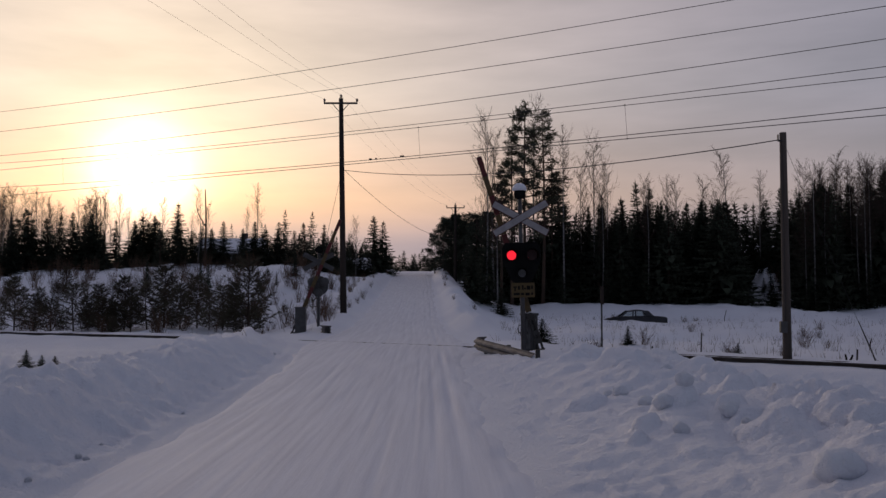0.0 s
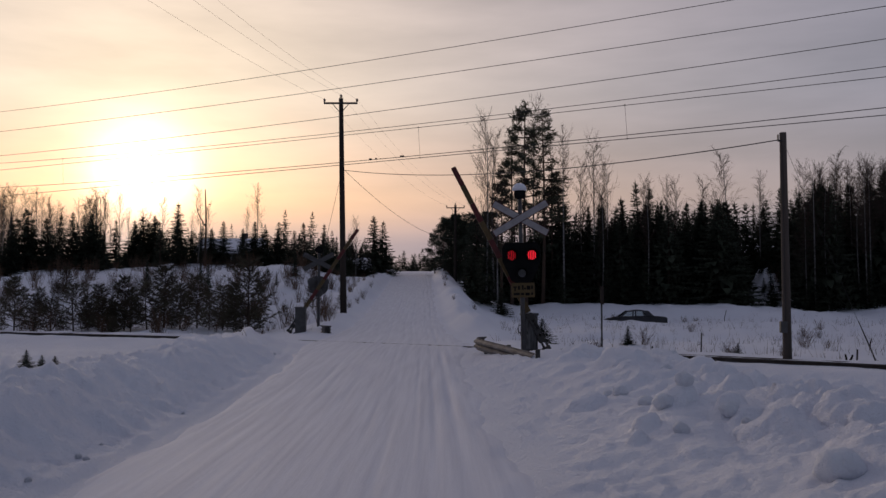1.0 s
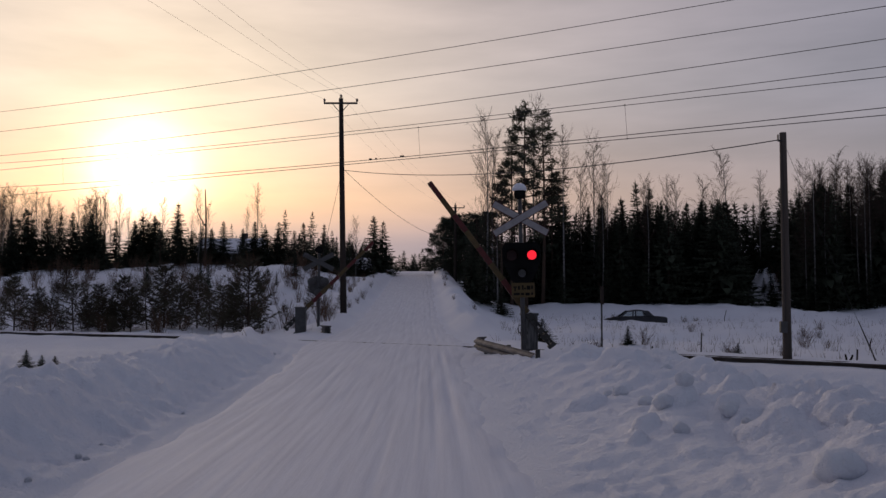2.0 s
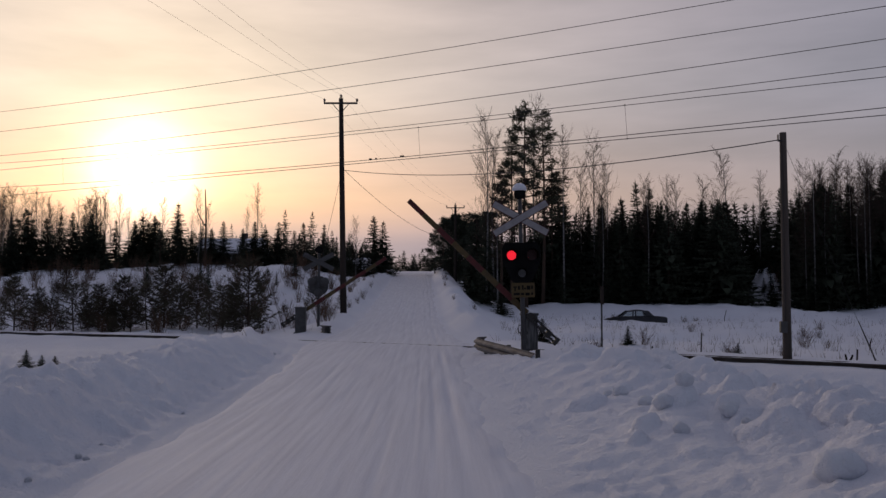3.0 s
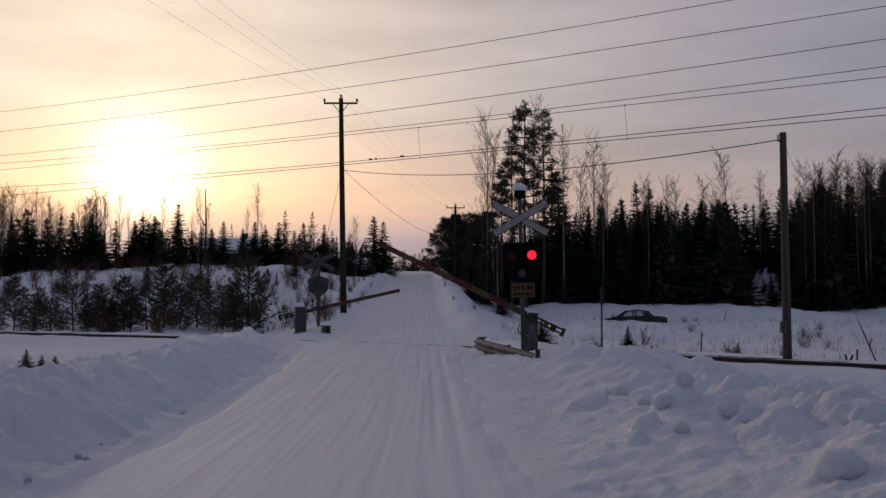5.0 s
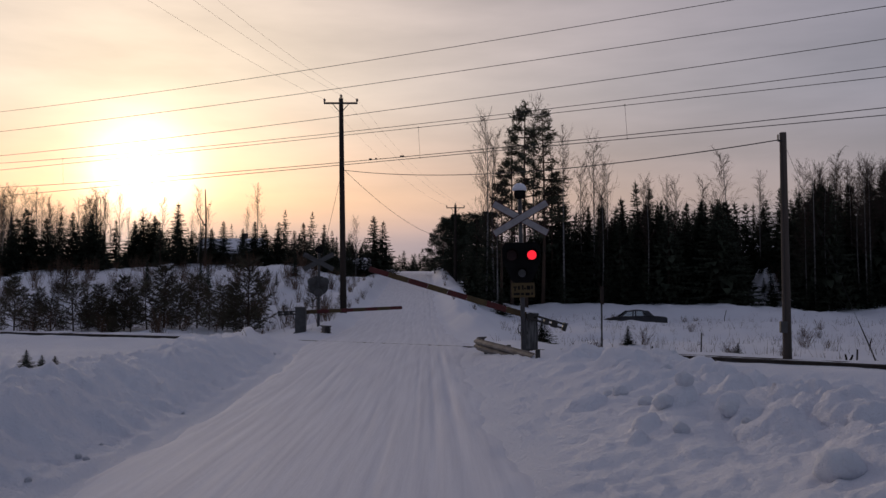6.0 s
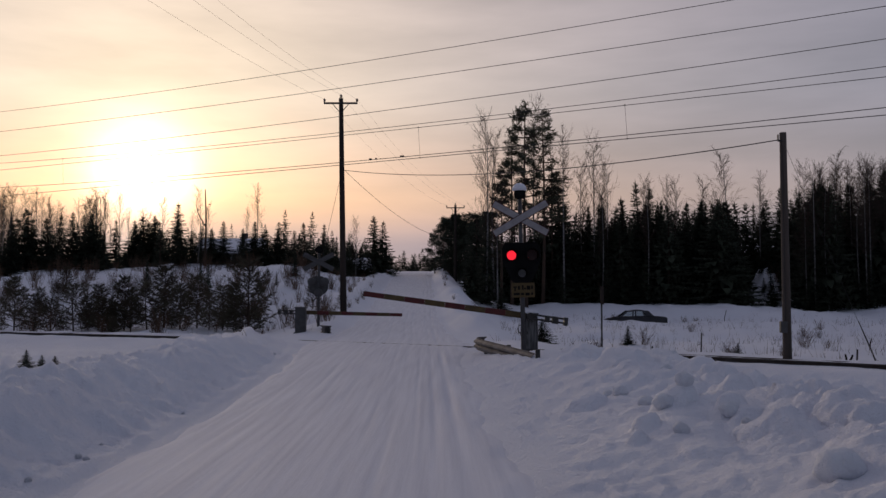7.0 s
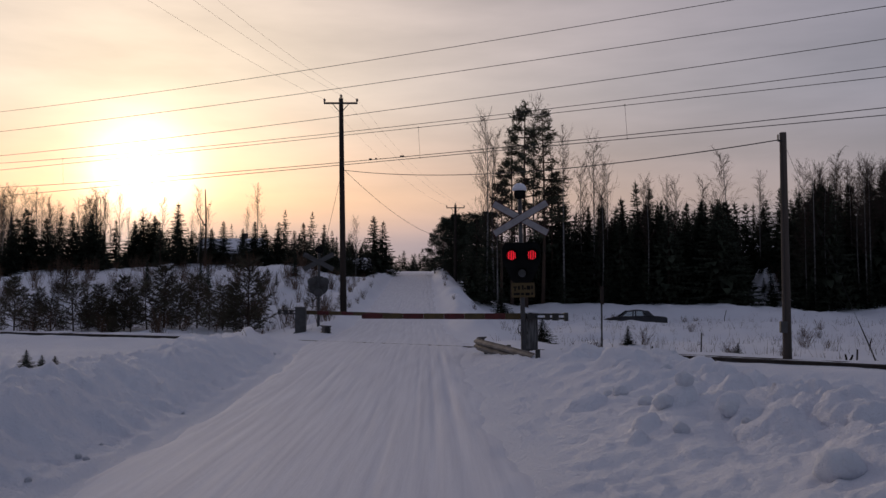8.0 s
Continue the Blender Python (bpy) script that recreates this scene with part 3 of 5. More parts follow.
def build_barrier(name_m, sgn, length, bands, first, z, label, scale=1.0, panel=True):
    """A barrier machine with its boom; the boom turns about the machine's shaft."""
    th = thing("crossing_barrier", name_m, label, "crossing barrier", "half barriers of the crossing")
    g = Geo()
    g.box((0, 0, 0.47), (0.42, 0.40, 1.06), bevel=0.03)
    g.box((0, 0, 1.03), (0.47, 0.45, 0.07), bevel=0.02)
    g.box((0, 0, -0.06), (0.52, 0.5, 0.16), bevel=0.02)
    body = part("machine_housing", g, GREY_PAINT, th, "grey painted barrier machine housing")
    g = Geo()
    g.box((0.03, -0.206, 0.52), (0.27, 0.012, 0.78), bevel=0.004)
    part("door", g, WORN_PANEL if panel else OLD_GREY, body, "pale stained steel service door" if panel else "grey service door")
    for hz in (0.25, 0.78):
        g = Geo()
        g.tube([(0.165, -0.222, hz - 0.05), (0.165, -0.222, hz + 0.05)], [0.012, 0.012], 8)
        part("hinge", g, DARK_STEEL, body)
    g = Geo()
    g.box((-0.075, -0.218, 0.55), (0.03, 0.02, 0.09), bevel=0.006)
    part("latch", g, DARK_STEEL, body)
    g = Geo()
    g.tube([(-0.21, -0.05, 0.74), (-0.27, -0.06, 0.74), (-0.31, -0.06, 0.66), (-0.28, -0.06, 0.55), (-0.23, -0.05, 0.53)], [0.016] * 5, 6)
    part("cable_loop", g, DARK_STEEL, body, "short loop of black cable")
    g = Geo()
    bm = bmesh.new()
    bmesh.ops.create_icosphere(bm, subdivisions=3, radius=1.0)
    for v in bm.verts:
        k = 1 + 0.12 * noise.noise(v.co * 2.3)
        v.co = Vector((v.co.x * 0.24 * k, v.co.y * 0.23 * k, max(v.co.z, -0.1) * 0.09 * k))
    g.merge(bm, Matrix.Translation((0, 0, 1.06)))
    if panel:
        part("snow_cap", g, SNOW, th, "thin cap of snow", smooth=True)
    boom = part("boom", disc(0.10, -0.10, 0.10), DARK_STEEL, th, "red and yellow striped barrier boom", at=pose(0, -0.30 if panel else 0.30, z))
    stripes(boom, length, sgn, 0.12, first, bands, 0.165, 0.135)
    for dy in (-0.07, 0.07):
        g = Geo()
        for dz in (-0.055, 0.055):
            g = Geo()
            g.box((-sgn * 0.46, dy, dz), (0.98, 0.025, 0.05), bevel=0.006)
            part("counterweight_arm", g, DARK_STEEL, boom)
    for cx, cw, ch in ((0.45, 0.12, 0.17), (0.66, 0.16, 0.19), (0.94, 0.10, 0.22)):
        g = Geo()
        g.box((-sgn * cx, 0, -0.01), (cw, 0.22, ch), bevel=0.012)
        part("counterweight", g, DARK_STEEL, boom, "dark iron counterweight block")
    g = Geo()
    g.box((sgn * (length + 0.006), 0, 0), (0.014, 0.05, 0.12), bevel=0.003)
    part("end_cap", g, DARK_STEEL, boom)
    return boom


def build_far_signal():
    th = thing("crossing_signal", pose(-5.24, 38.3, gz(-5.24, 38.3) - 0.1), "grey back of a crossing signal with crossed boards on a mast", "crossing signal")
    h = -th.location.z
    g = Geo()
    g.tube([(0, 0, -0.1), (0, 0, 3.45 + h)], [0.062, 0.058], 12)
    part("mast", g, GREY_PAINT, th, smooth=True)
    for sgn in (1, -1):
        g = Geo()
        g.box((0, -0.075 - (0.02 if sgn > 0 else 0), 3.03 + h), (1.42, 0.018, 0.2), Matrix.Rotation(sgn * radians(27), 3, "Y"), bevel=0.006)
        part("cross_board", g, OLD_GREY, th, "bare grey back of a diagonal board")
    for x, z in ((-0.27, 2.18), (0.27, 2.18), (0.0, 1.72)):
        g = Geo()
        g.lathe([(0.08, -0.30), (0.17, -0.24), (0.19, -0.10), (0.19, -0.05)], (x, 0, z + h), axis="y", sides=20)
        part("lamp_housing", g, OLD_GREY, th, "rounded grey back of a lamp", smooth=True)
    g = Geo()
    g.lathe([(0.40, -0.05), (0.42, -0.04), (0.42, -0.01), (0.40, 0.0)], (0, 0, 2.02 + h), axis="y", sides=28)
    part("backboard", g, OLD_GREY, th)
    g = Geo()
    g.lathe([(0.06, 3.4), (0.15, 3.44), (0.17, 3.52), (0.15, 3.62), (0.05, 3.68), (0, 3.69)], (0, 0, h), sides=18)
    part("bell_housing", g, BLACK, th, smooth=True)


def build_guard_rail(pts, z, label, posts):
    th = thing("guard_rail", Matrix(), label, "guard rail", "guard rails at the crossing")
    front = ((-0.155, 0.0), (-0.125, 0.0), (-0.085, 0.075), (-0.04, 0.075), (0.0, 0.012), (0.04, 0.075), (0.085, 0.075), (0.125, 0.0), (0.155, 0.0))
    prof = [(dz, o) for dz, o in front] + [(dz, o - 0.012) for dz, o in reversed(front)]
    k = len(prof)
    g = Geo()
    for i, (x, y, e) in enumerate(pts):
        p, q = pts[max(i - 1, 0)], pts[min(i + 1, len(pts) - 1)]
        t = Vector((q[0] - p[0], q[1] - p[1], 0)).normalized()
        for dz, o in prof:
            g.v.append((x + t.y * o, y - t.x * o, z + e + dz))
    for i in range(len(pts) - 1):
        for j in range(k):
            j2 = (j + 1) % k
            g.f.append((i * k + j, i * k + j2, (i + 1) * k + j2, (i + 1) * k + j))
    g.f += [tuple(range(k))[::-1], tuple((len(pts) - 1) * k + j for j in range(k))]
    part("beam", g, WORN_STEEL, th, "folded steel beam, dull and stained")
    for x, y in posts:
        g = Geo()
        g.box((x + 0.06, y + 0.06, z - 0.16), (0.10, 0.09, 0.56), bevel=0.008)
        part("post", g, DARK_STEEL, th)


# ---- poles and lines ----
def tapered_pole(r0, r1, h, material, th, name="pole", lean=(0, 0)):
    g = Geo()
    n = 7
    g.tube([(lean[0] * i / n, lean[1] * i / n, -0.4 + (h + 0.4) * i / n) for i in range(n + 1)], [r0 + (r1 - r0) * i / n for i in range(n + 1)], 14)
    return part(name, g, material, th, smooth=True)


def power_pole(x, y, top, z0, wood, lean=(0, 0), arm=0.83):
    th = thing("power_pole", pose(x, y, z0), "dark wooden power pole with a steel crossarm and insulators", "power pole", "power poles along the road")
    h = top - z0
    tapered_pole(0.17, 0.11, h, wood, th, lean=lean)
    g = Geo()
    g.box((lean[0], -0.14, h - 0.28), (2 * arm + 0.06, 0.08, 0.09), bevel=0.008)
    part("crossarm", g, DARK_STEEL, th)
    for s in (-1, 1):
        g = Geo()
        g.tube([(lean[0] + s * 0.42, -0.13, h - 0.30), (lean[0] + s * 0.02, -0.15, h - 0.78)], [0.022, 0.022], 6)
        part("brace", g, DARK_STEEL, th)
    for dx, dz in ((-arm, -0.24), (arm, -0.24), (0.0, 0.0)):
        g = Geo()
        g.lathe([(0.02, 0), (0.03, 0.04), (0.075, 0.06), (0.05, 0.10), (0.075, 0.13), (0.05, 0.17), (0.03, 0.2)], (lean[0] + dx, -0.14 if dx else 0, h + dz), sides=12)
        part("insulator", g, PORCELAIN, th, smooth=True)
    return th


def hang(name, a, b, sag, r, label, group, n=24):
    g = Geo()
    a, b = Vector(a), Vector(b)
    g.tube([a.lerp(b, i / n) - Vector((0, 0, sag * 4 * (i / n) * (1 - i / n))) for i in range(n + 1)], [r] * (n + 1), 4)
    tagged(part(name, g, WIRE), label, "cable", group)


def build_poles():
    power_pole(-5.02, 46.0, 11.72, gz(-5.02, 46) - 0.05, POLE_WOOD, lean=(-0.2, 0))
    power_pole(1.18, 86.0, 10.4, gz(1.18, 86) - 0.05, POLE_WOOD)
    power_pole(-11.65, 5.0, 11.3, gz(-11.65, 5.0) - 0.05, POLE_WOOD, arm=1.4)
    tops = [(-11.65, 5.0, 11.3, 1.4), (-5.22, 46.0, 11.72, 0.83), (1.18, 86.0, 10.4, 0.83)]
    for (x0, y0, z0, a0), (x1, y1, z1, a1) in zip(tops, tops[1:]):
        for side, dz in ((-1, -0.08), (0, 0.16), (1, -0.08)):
            hang("power_wire", (x0 + side * a0, y0 - 0.14, z0 + dz), (x1 + side * a1, y1 - 0.14, z1 + dz), 0.75, 0.0042, "thin power wire between wooden poles", "power wires along the road")
    # short pole by the line, with a junction box and a cable over the track
    th = thing("cable_pole", pose(8.68, 23.0, gz(8.68, 23) - 0.05), "weathered grey wooden pole with a small junction box", "pole")
    h = 5.70 - th.location.z
    tapered_pole(0.115, 0.085, h, GREY_WOOD, th)
    g = Geo()
    g.box((-0.13, -0.12, 0.87), (0.17, 0.13, 0.29), bevel=0.015)
    part("junction_box", g, GREY_PAINT, th, "small grey junction box")
    g = Geo()
    g.box((-0.10, -0.06, h - 0.22), (0.12, 0.04, 0.04), bevel=0.006)
    g.tube([(-0.15, -0.06, h - 0.22), (-0.15, -0.06, h - 0.06)], [0.02, 0.02], 6)
    part("cable_hook", g, DARK_STEEL, th)
    g = Geo()
    g.tube([(-0.07, -0.10, 0.98), (-0.06, -0.10, 2.6), (-0.08, -0.09, h - 0.3)], [0.012] * 3, 5)
    part("down_cable", g, WIRE, th)
    hang("cable", (8.53, 22.95, 5.5), (-5.0, 45.9, 8.0), 0.52, 0.014, "slack dark cable slung over the railway", "service cables")
    foot = Vector((11.1, 23.4, gz(11.1, 23.4) - 0.05))
    hang("cable", (8.72, 23.0, 5.4), foot, 0.03, 0.004, "thin stay wire from the pole to the snow", "service cables")
    hang("cable", (-5.0, 46.1, 8.0), (0.9, 86.0, 7.2), 0.85, 0.014, "slack dark cable between wooden poles", "service cables")
    hang("cable", (-5.1, 46.1, 8.3), (-7.6, 52.0, gz(-7.6, 52) - 0.1), 0.05, 0.009, "thin stay wire from the pole to the snow", "service cables")
    # marker post
    th = thing("marker_post", pose(4.88, 28.0, gz(4.88, 28) - 0.1), "thin dark marker post with a flat board", "marker post")
    t = 1.85 - th.location.z
    g = Geo()
    g.tube([(0, 0, -0.1), (0, 0, t - 0.1)], [0.028, 0.026], 8)
    part("post", g, DARK_STEEL, th)
    g = Geo()
    g.box((0.01, -0.035, t - 0.28), (0.11, 0.025, 0.56), bevel=0.006)
    part("board", g, POLE_WOOD, th)
    g = Geo()
    up = (Vector((8.72, 23.0, 5.4)) - foot).normalized()
    g.tube([foot + up * q + Vector((0.012 * math.sin(4 * q), -0.03, 0)) for q in (-0.1, 0.3, 0.7, 1.2)], [0.016, 0.015, 0.013, 0.010], 6)
    tagged(part("stay_guard", g, POLE_WOOD), "thin dark wooden guard along a stay wire", "stay guard")
    for x, y, tilt in ((10.3, 23.1, 28), (10.2, 23.1, -8)):
        g = Geo()
        g.tube([(0, 0, -0.1), (0.01, 0, 0.07), (0, 0, 0.15)], [0.028, 0.026, 0.022], 7)
        tagged(part("stick", g, POLE_WOOD, at=pose(x, y, gz(x, y), 0, tilt, 0)), "short dark broken stick in the snow", "stick", "sticks in the snow")
    for x, y, h in ((8.05, 28.5, 0.72), (6.4, 28.0, 0.2), (17.6, 57.0, 0.9), (14.5, 31.0, 0.35), (10.6, 23.4, 0.28)):
        g = Geo()
        g.tube([(0, 0, -0.15), (0.02, 0, h * 0.5), (0.03 + 0.12 * h * (x > 12), 0, h)], [0.024, 0.022, 0.02], 7)
        ob = part("stake", g, POLE_WOOD, at=pose(x, y, gz(x, y)))
        tagged(ob, "thin dark wooden stake standing in the snow", "stake", "stakes in the snow")


# ---- car ----
def build_car():
    x0, y0 = 12.95, 62.0
    z0 = gz(x0, y0) - 0.50
    th = thing("car", pose(x0, y0, z0, 0, 0, -4), "abandoned dark saloon car sunk to its doors in snow", "car")
    L = [(-2.14, 0.50), (-2.15, 0.64), (-2.06, 0.72), (-1.75, 0.79), (-1.35, 0.86), (-1.02, 0.92), (-0.4, 0.94), (0.5, 0.955), (1.2, 0.965), (1.55, 0.96), (1.95, 0.93), (2.10, 0.89), (2.16, 0.78), (2.15, 0.5), (1.9, 0.34), (-1.95, 0.34)]
    g = Geo()
    rows = ((-0.76, 0.88), (-0.81, 0.94), (-0.84, 0.985), (-0.84, 1.0), (0.84, 1.0), (0.84, 0.985), (0.81, 0.94), (0.76, 0.88))
    k = len(L)
    for yy, sc in rows:
        for x, z in L:
            g.v.append((x * (0.97 + 0.03 * sc), yy, 0.6 + (z - 0.6) * sc))
    for i in range(len(rows) - 1):
        for j in range(k):
            j2 = (j + 1) % k
            g.f.append((i * k + j, (i + 1) * k + j, (i + 1) * k + j2, i * k + j2))
    g.f.append(tuple(range(k)))
    g.f.append(tuple((len(rows) - 1) * k + j for j in range(k))[::-1])
    body = part("body", g, CAR_PAINT, th, "dull dark grey car body")
    for dx in (-1.0, 0.12, 1.0):
        for sd in (-1, 1):
            g = Geo()
            g.box((dx, sd * 0.842, 0.72), (0.012, 0.006, 0.40))
            part("door_seam", g, BLACK, body)
    # roof, arched along and across
    g = Geo()
    us, vs = np.linspace(-0.40, 0.92, 9), np.linspace(-1, 1, 7)
    for dz in (0.0, -0.04):
        for u in us:
            for v in vs:
                g.v.append((float(u), float(v) * 0.60, 1.40 - 0.10 * ((float(u) - 0.26) / 0.66) ** 2 - 0.05 * float(v) ** 4 + dz))
    for i in range(8):
        for j in range(6):
            q = (i * 7 + j, (i + 1) * 7 + j, (i + 1) * 7 + j + 1, i * 7 + j + 1)
            g.f += [q, tuple(63 + n for n in q)[::-1]]
    rim = [j for j in range(7)] + [i * 7 + 6 for i in range(1, 9)] + [56 + j for j in range(5, -1, -1)] + [i * 7 for i in range(7, 0, -1)]
    for a, b in zip(rim, rim[1:] + rim[:1]):
        g.f.append((a, b, 63 + b, 63 + a))
    part("roof", g, CAR_PAINT, th, smooth=True)
    def pane(name, q, material, label, th=th):
        """A slab over a side opening on both flanks; q in length and height."""
        for sd in (-1, 1):
            g = Geo()
            m = len(q)
            for x, z in q:
                f = (z - 0.92) / 0.41
                for w in (0.0, 0.012):
                    g.v.append((x, sd * (0.735 - 0.15 * f + w), z))
            g.f += [tuple(range(0, 2 * m, 2)), tuple(range(2 * m - 1, 0, -2))]
            g.f += [(2 * i, 2 * i + 1, (2 * i + 3) % (2 * m), (2 * i + 2) % (2 * m)) for i in range(m)]
            part(name, g, material, th, label)
    pane("side_window", ((-0.80, 0.95), (0.02, 0.96), (0.02, 1.31), (-0.36, 1.30)), GLASS, "grimy side window")
    pane("side_window", ((0.14, 0.96), (0.80, 0.97), (0.66, 1.31), (0.14, 1.31)), GLASS, "grimy side window")
    pane("pillar", ((-1.06, 0.91), (-0.82, 0.94), (-0.37, 1.31), (-0.44, 1.33)), CAR_PAINT, "")
    pane("pillar", ((0.03, 0.95), (0.13, 0.95), (0.13, 1.34), (0.03, 1.34)), CAR_PAINT, "")
    pane("pillar", ((0.81, 0.95), (1.32, 0.96), (1.12, 1.12), (0.93, 1.31), (0.67, 1.33)), CAR_PAINT, "")
    for x0, x1, name in ((-1.04, -0.42, "windscreen"), (1.30, 0.94, "rear_window")):
        g = Geo()
        for w in (0.0, 0.008):
            g.v += [(x0, -0.72, 0.93 + w), (x0, 0.72, 0.93 + w), (x1, 0.58, 1.32 + w), (x1, -0.58, 1.32 + w)]
        g.f += [(0, 1, 2, 3), (7, 6, 5, 4), (0, 4, 5, 1), (1, 5, 6, 2), (2, 6, 7, 3), (3, 7, 4, 0)]
        part(name, g, GLASS, th, "grimy glass")
    for x in (-1.35, 1.35):
        for s in (-1, 1):
            g = Geo()
            g.lathe([(0.2, -0.09), (0.3, -0.08), (0.31, 0.0), (0.3, 0.08), (0.2, 0.09)], axis="y", sides=20)
            w = part("wheel", g, RUBBER, th, at=pose(x, s * 0.72, 0.31), smooth=True)
            part("hub", disc(0.19, -0.1, 0.1), STEEL, w)


# ---- houses ----
def build_house(x, y, z, w, d, h, roof_h, label, chimney):
    th = thing("house", pose(x, y, z), label, "house", "houses behind the trees")
    g = Geo()
    g.box((0, 0, h / 2 - 0.5), (w, d, h + 1.0), bevel=0.02)
    wall = part("wall", g, HOUSE_WALL, th, "dark board wall")
    for px in np.linspace(-w / 2 + 1.4, w / 2 - 1.4, 3):
        g = Geo()
        g.box((float(px), -d / 2 - 0.02, h * 0.5), (1.1, 0.06, 1.2), bevel=0.01)
        win = part("window", g, WHITE, th)
        g = Geo()
        g.box((float(px), -d / 2 - 0.055, h * 0.5), (0.92, 0.015, 1.02))
        part("pane", g, BLACK, win)
    g = Geo()
    o = 0.5
    for s in (-1, 1):
        for dz, in ((0.0,), (0.35,)):
            g.v += [(-w / 2 - o, s * (d / 2 + o), h - 0.25 + dz), (w / 2 + o, s * (d / 2 + o), h - 0.25 + dz)]
    for dz in (0.0, 0.38):
        g.v += [(-w / 2 - o, 0, h + roof_h + dz), (w / 2 + o, 0, h + roof_h + dz)]
    g.f += [(2, 3, 11, 10), (7, 6, 10, 11), (0, 1, 3, 2), (5, 4, 6, 7), (0, 2, 10, 6, 4, 8), (1, 9, 5, 7, 11, 3), (0, 8, 9, 1), (4, 5, 9, 8)]
    part("roof", g, SNOW, th, "snow-covered pitched roof")
    if chimney:
        g = Geo()
        g.box((w * 0.22, 0.2, h + roof_h + 0.35), (0.56, 0.56, 1.1), bevel=0.03)
        part("chimney", g, BRICK, th, "brick chimney")


# ---- trees ----
def crown_spruce(seed, H=10.0, R=1.9, dense=1.0, gap=1.0, most=5):
    r = random.Random(seed)
    g = Geo()
    z = H * 0.06
    while z < H * 0.985:
        f = 1 - z / H
        n = max(4, int((6 + 5 * f) * dense))
        for k in range(n):
            a = 2 * math.pi * (k + r.random()) / n
            ln = (R * 1.08 * f + 0.05) * r.uniform(0.74, 1.12)
            droop = -0.25 - 0.25 * f + r.uniform(-0.1, 0.1) + (0.75 if f < 0.12 else 0)
            d = Vector((math.cos(a), math.sin(a), 0))
            side = Vector((-d.y, d.x, 0))
            p0 = Vector((0, 0, z + r.uniform(-0.35, 0.35) * (0.3 + f)))
            segs = most if f > 0.25 else 3
            last = p0
            for i in range(1, segs + 1):
                t = i / segs
                p = p0 + d * ln * t + Vector((0, 0, ln * (droop * t + 0.28 * t * t)))
                wd = 0.5 * ln * (1 - t * 0.75) * 0.72 + 0.07
                for s in (-1, 1):
                    tip = p + side * s * wd * r.uniform(0.7, 1.2) + d * wd * 0.5 - Vector((0, 0, r.uniform(0.05, 0.22) * (0.4 + wd)))
                    g.tri(last, p, tip)
                g.tri(last, p, last.lerp(p, 0.5) - Vector((0, 0, r.uniform(0.12, 0.34) * (0.3 + f))))
                last = p
            g.tri(last + side * 0.05, last - side * 0.05, last + d * 0.18 + Vector((0, 0, 0.04)))
        # inner boughs that close the crown round the trunk
        for k in range(8 if f > 0.15 else 2):
            a, w = r.uniform(0, 2 * math.pi), r.uniform(0.2, 0.38)
            q = R * f ** 0.9 * r.uniform(0.25, 0.62)
            zz = z + r.uniform(-0.2, 0.3)
            g.tri((q * math.cos(a - w), q * math.sin(a - w), zz), (q * math.cos(a + w), q * math.sin(a + w), zz + r.uniform(-0.2, 0.2)), (q * 1.15 * math.cos(a), q * 1.15 * math.sin(a), zz - r.uniform(0.35, 0.75) * (0.35 + f)))
        z += r.uniform(0.26, 0.40) * (0.5 + 0.7 * f) * (H / 10) ** 0.5 * gap
    g.tri((0.06, 0, H * 0.93), (-0.06, 0, H * 0.93), (0, 0, H * 1.02))
    g.tri((0, 0.06, H * 0.93), (0, -0.06, H * 0.93), (0, 0, H * 1.02))
    return g


def trunk_geo(H, r0, r1, seed, bend=0.15, sides=7):
    r = random.Random(seed)
    g = Geo()
    n = 8
    bx, by = r.uniform(-bend, bend), r.uniform(-bend, bend)
    g.tube([(bx * math.sin(3 * i / n), by * math.sin(2.4 * i / n), -0.4 + (H + 0.4) * i / n) for i in range(n + 1)], [r0 + (r1 - r0) * (i / n) ** 0.8 for i in range(n + 1)], sides)
    return g


def joined(a, b):
    n = len(a.v)
    a.v += b.v
    a.f += [tuple(n + q for q in f) for f in b.f]
    return a


def needle_clump(g, c, rad, r, n=26):
    for _ in range(n):
        d = Vector((r.gauss(0, 1), r.gauss(0, 1), r.gauss(0.25, 0.8))).normalized()
        u = d.orthogonal().normalized() * rad * 0.085
        o = Vector(c) + Vector((r.gauss(0, 1), r.gauss(0, 1), r.gauss(0, 0.7))) * rad * 0.32
        g.tri(o + u, o - u, o + d * rad * r.uniform(0.6, 1.05))


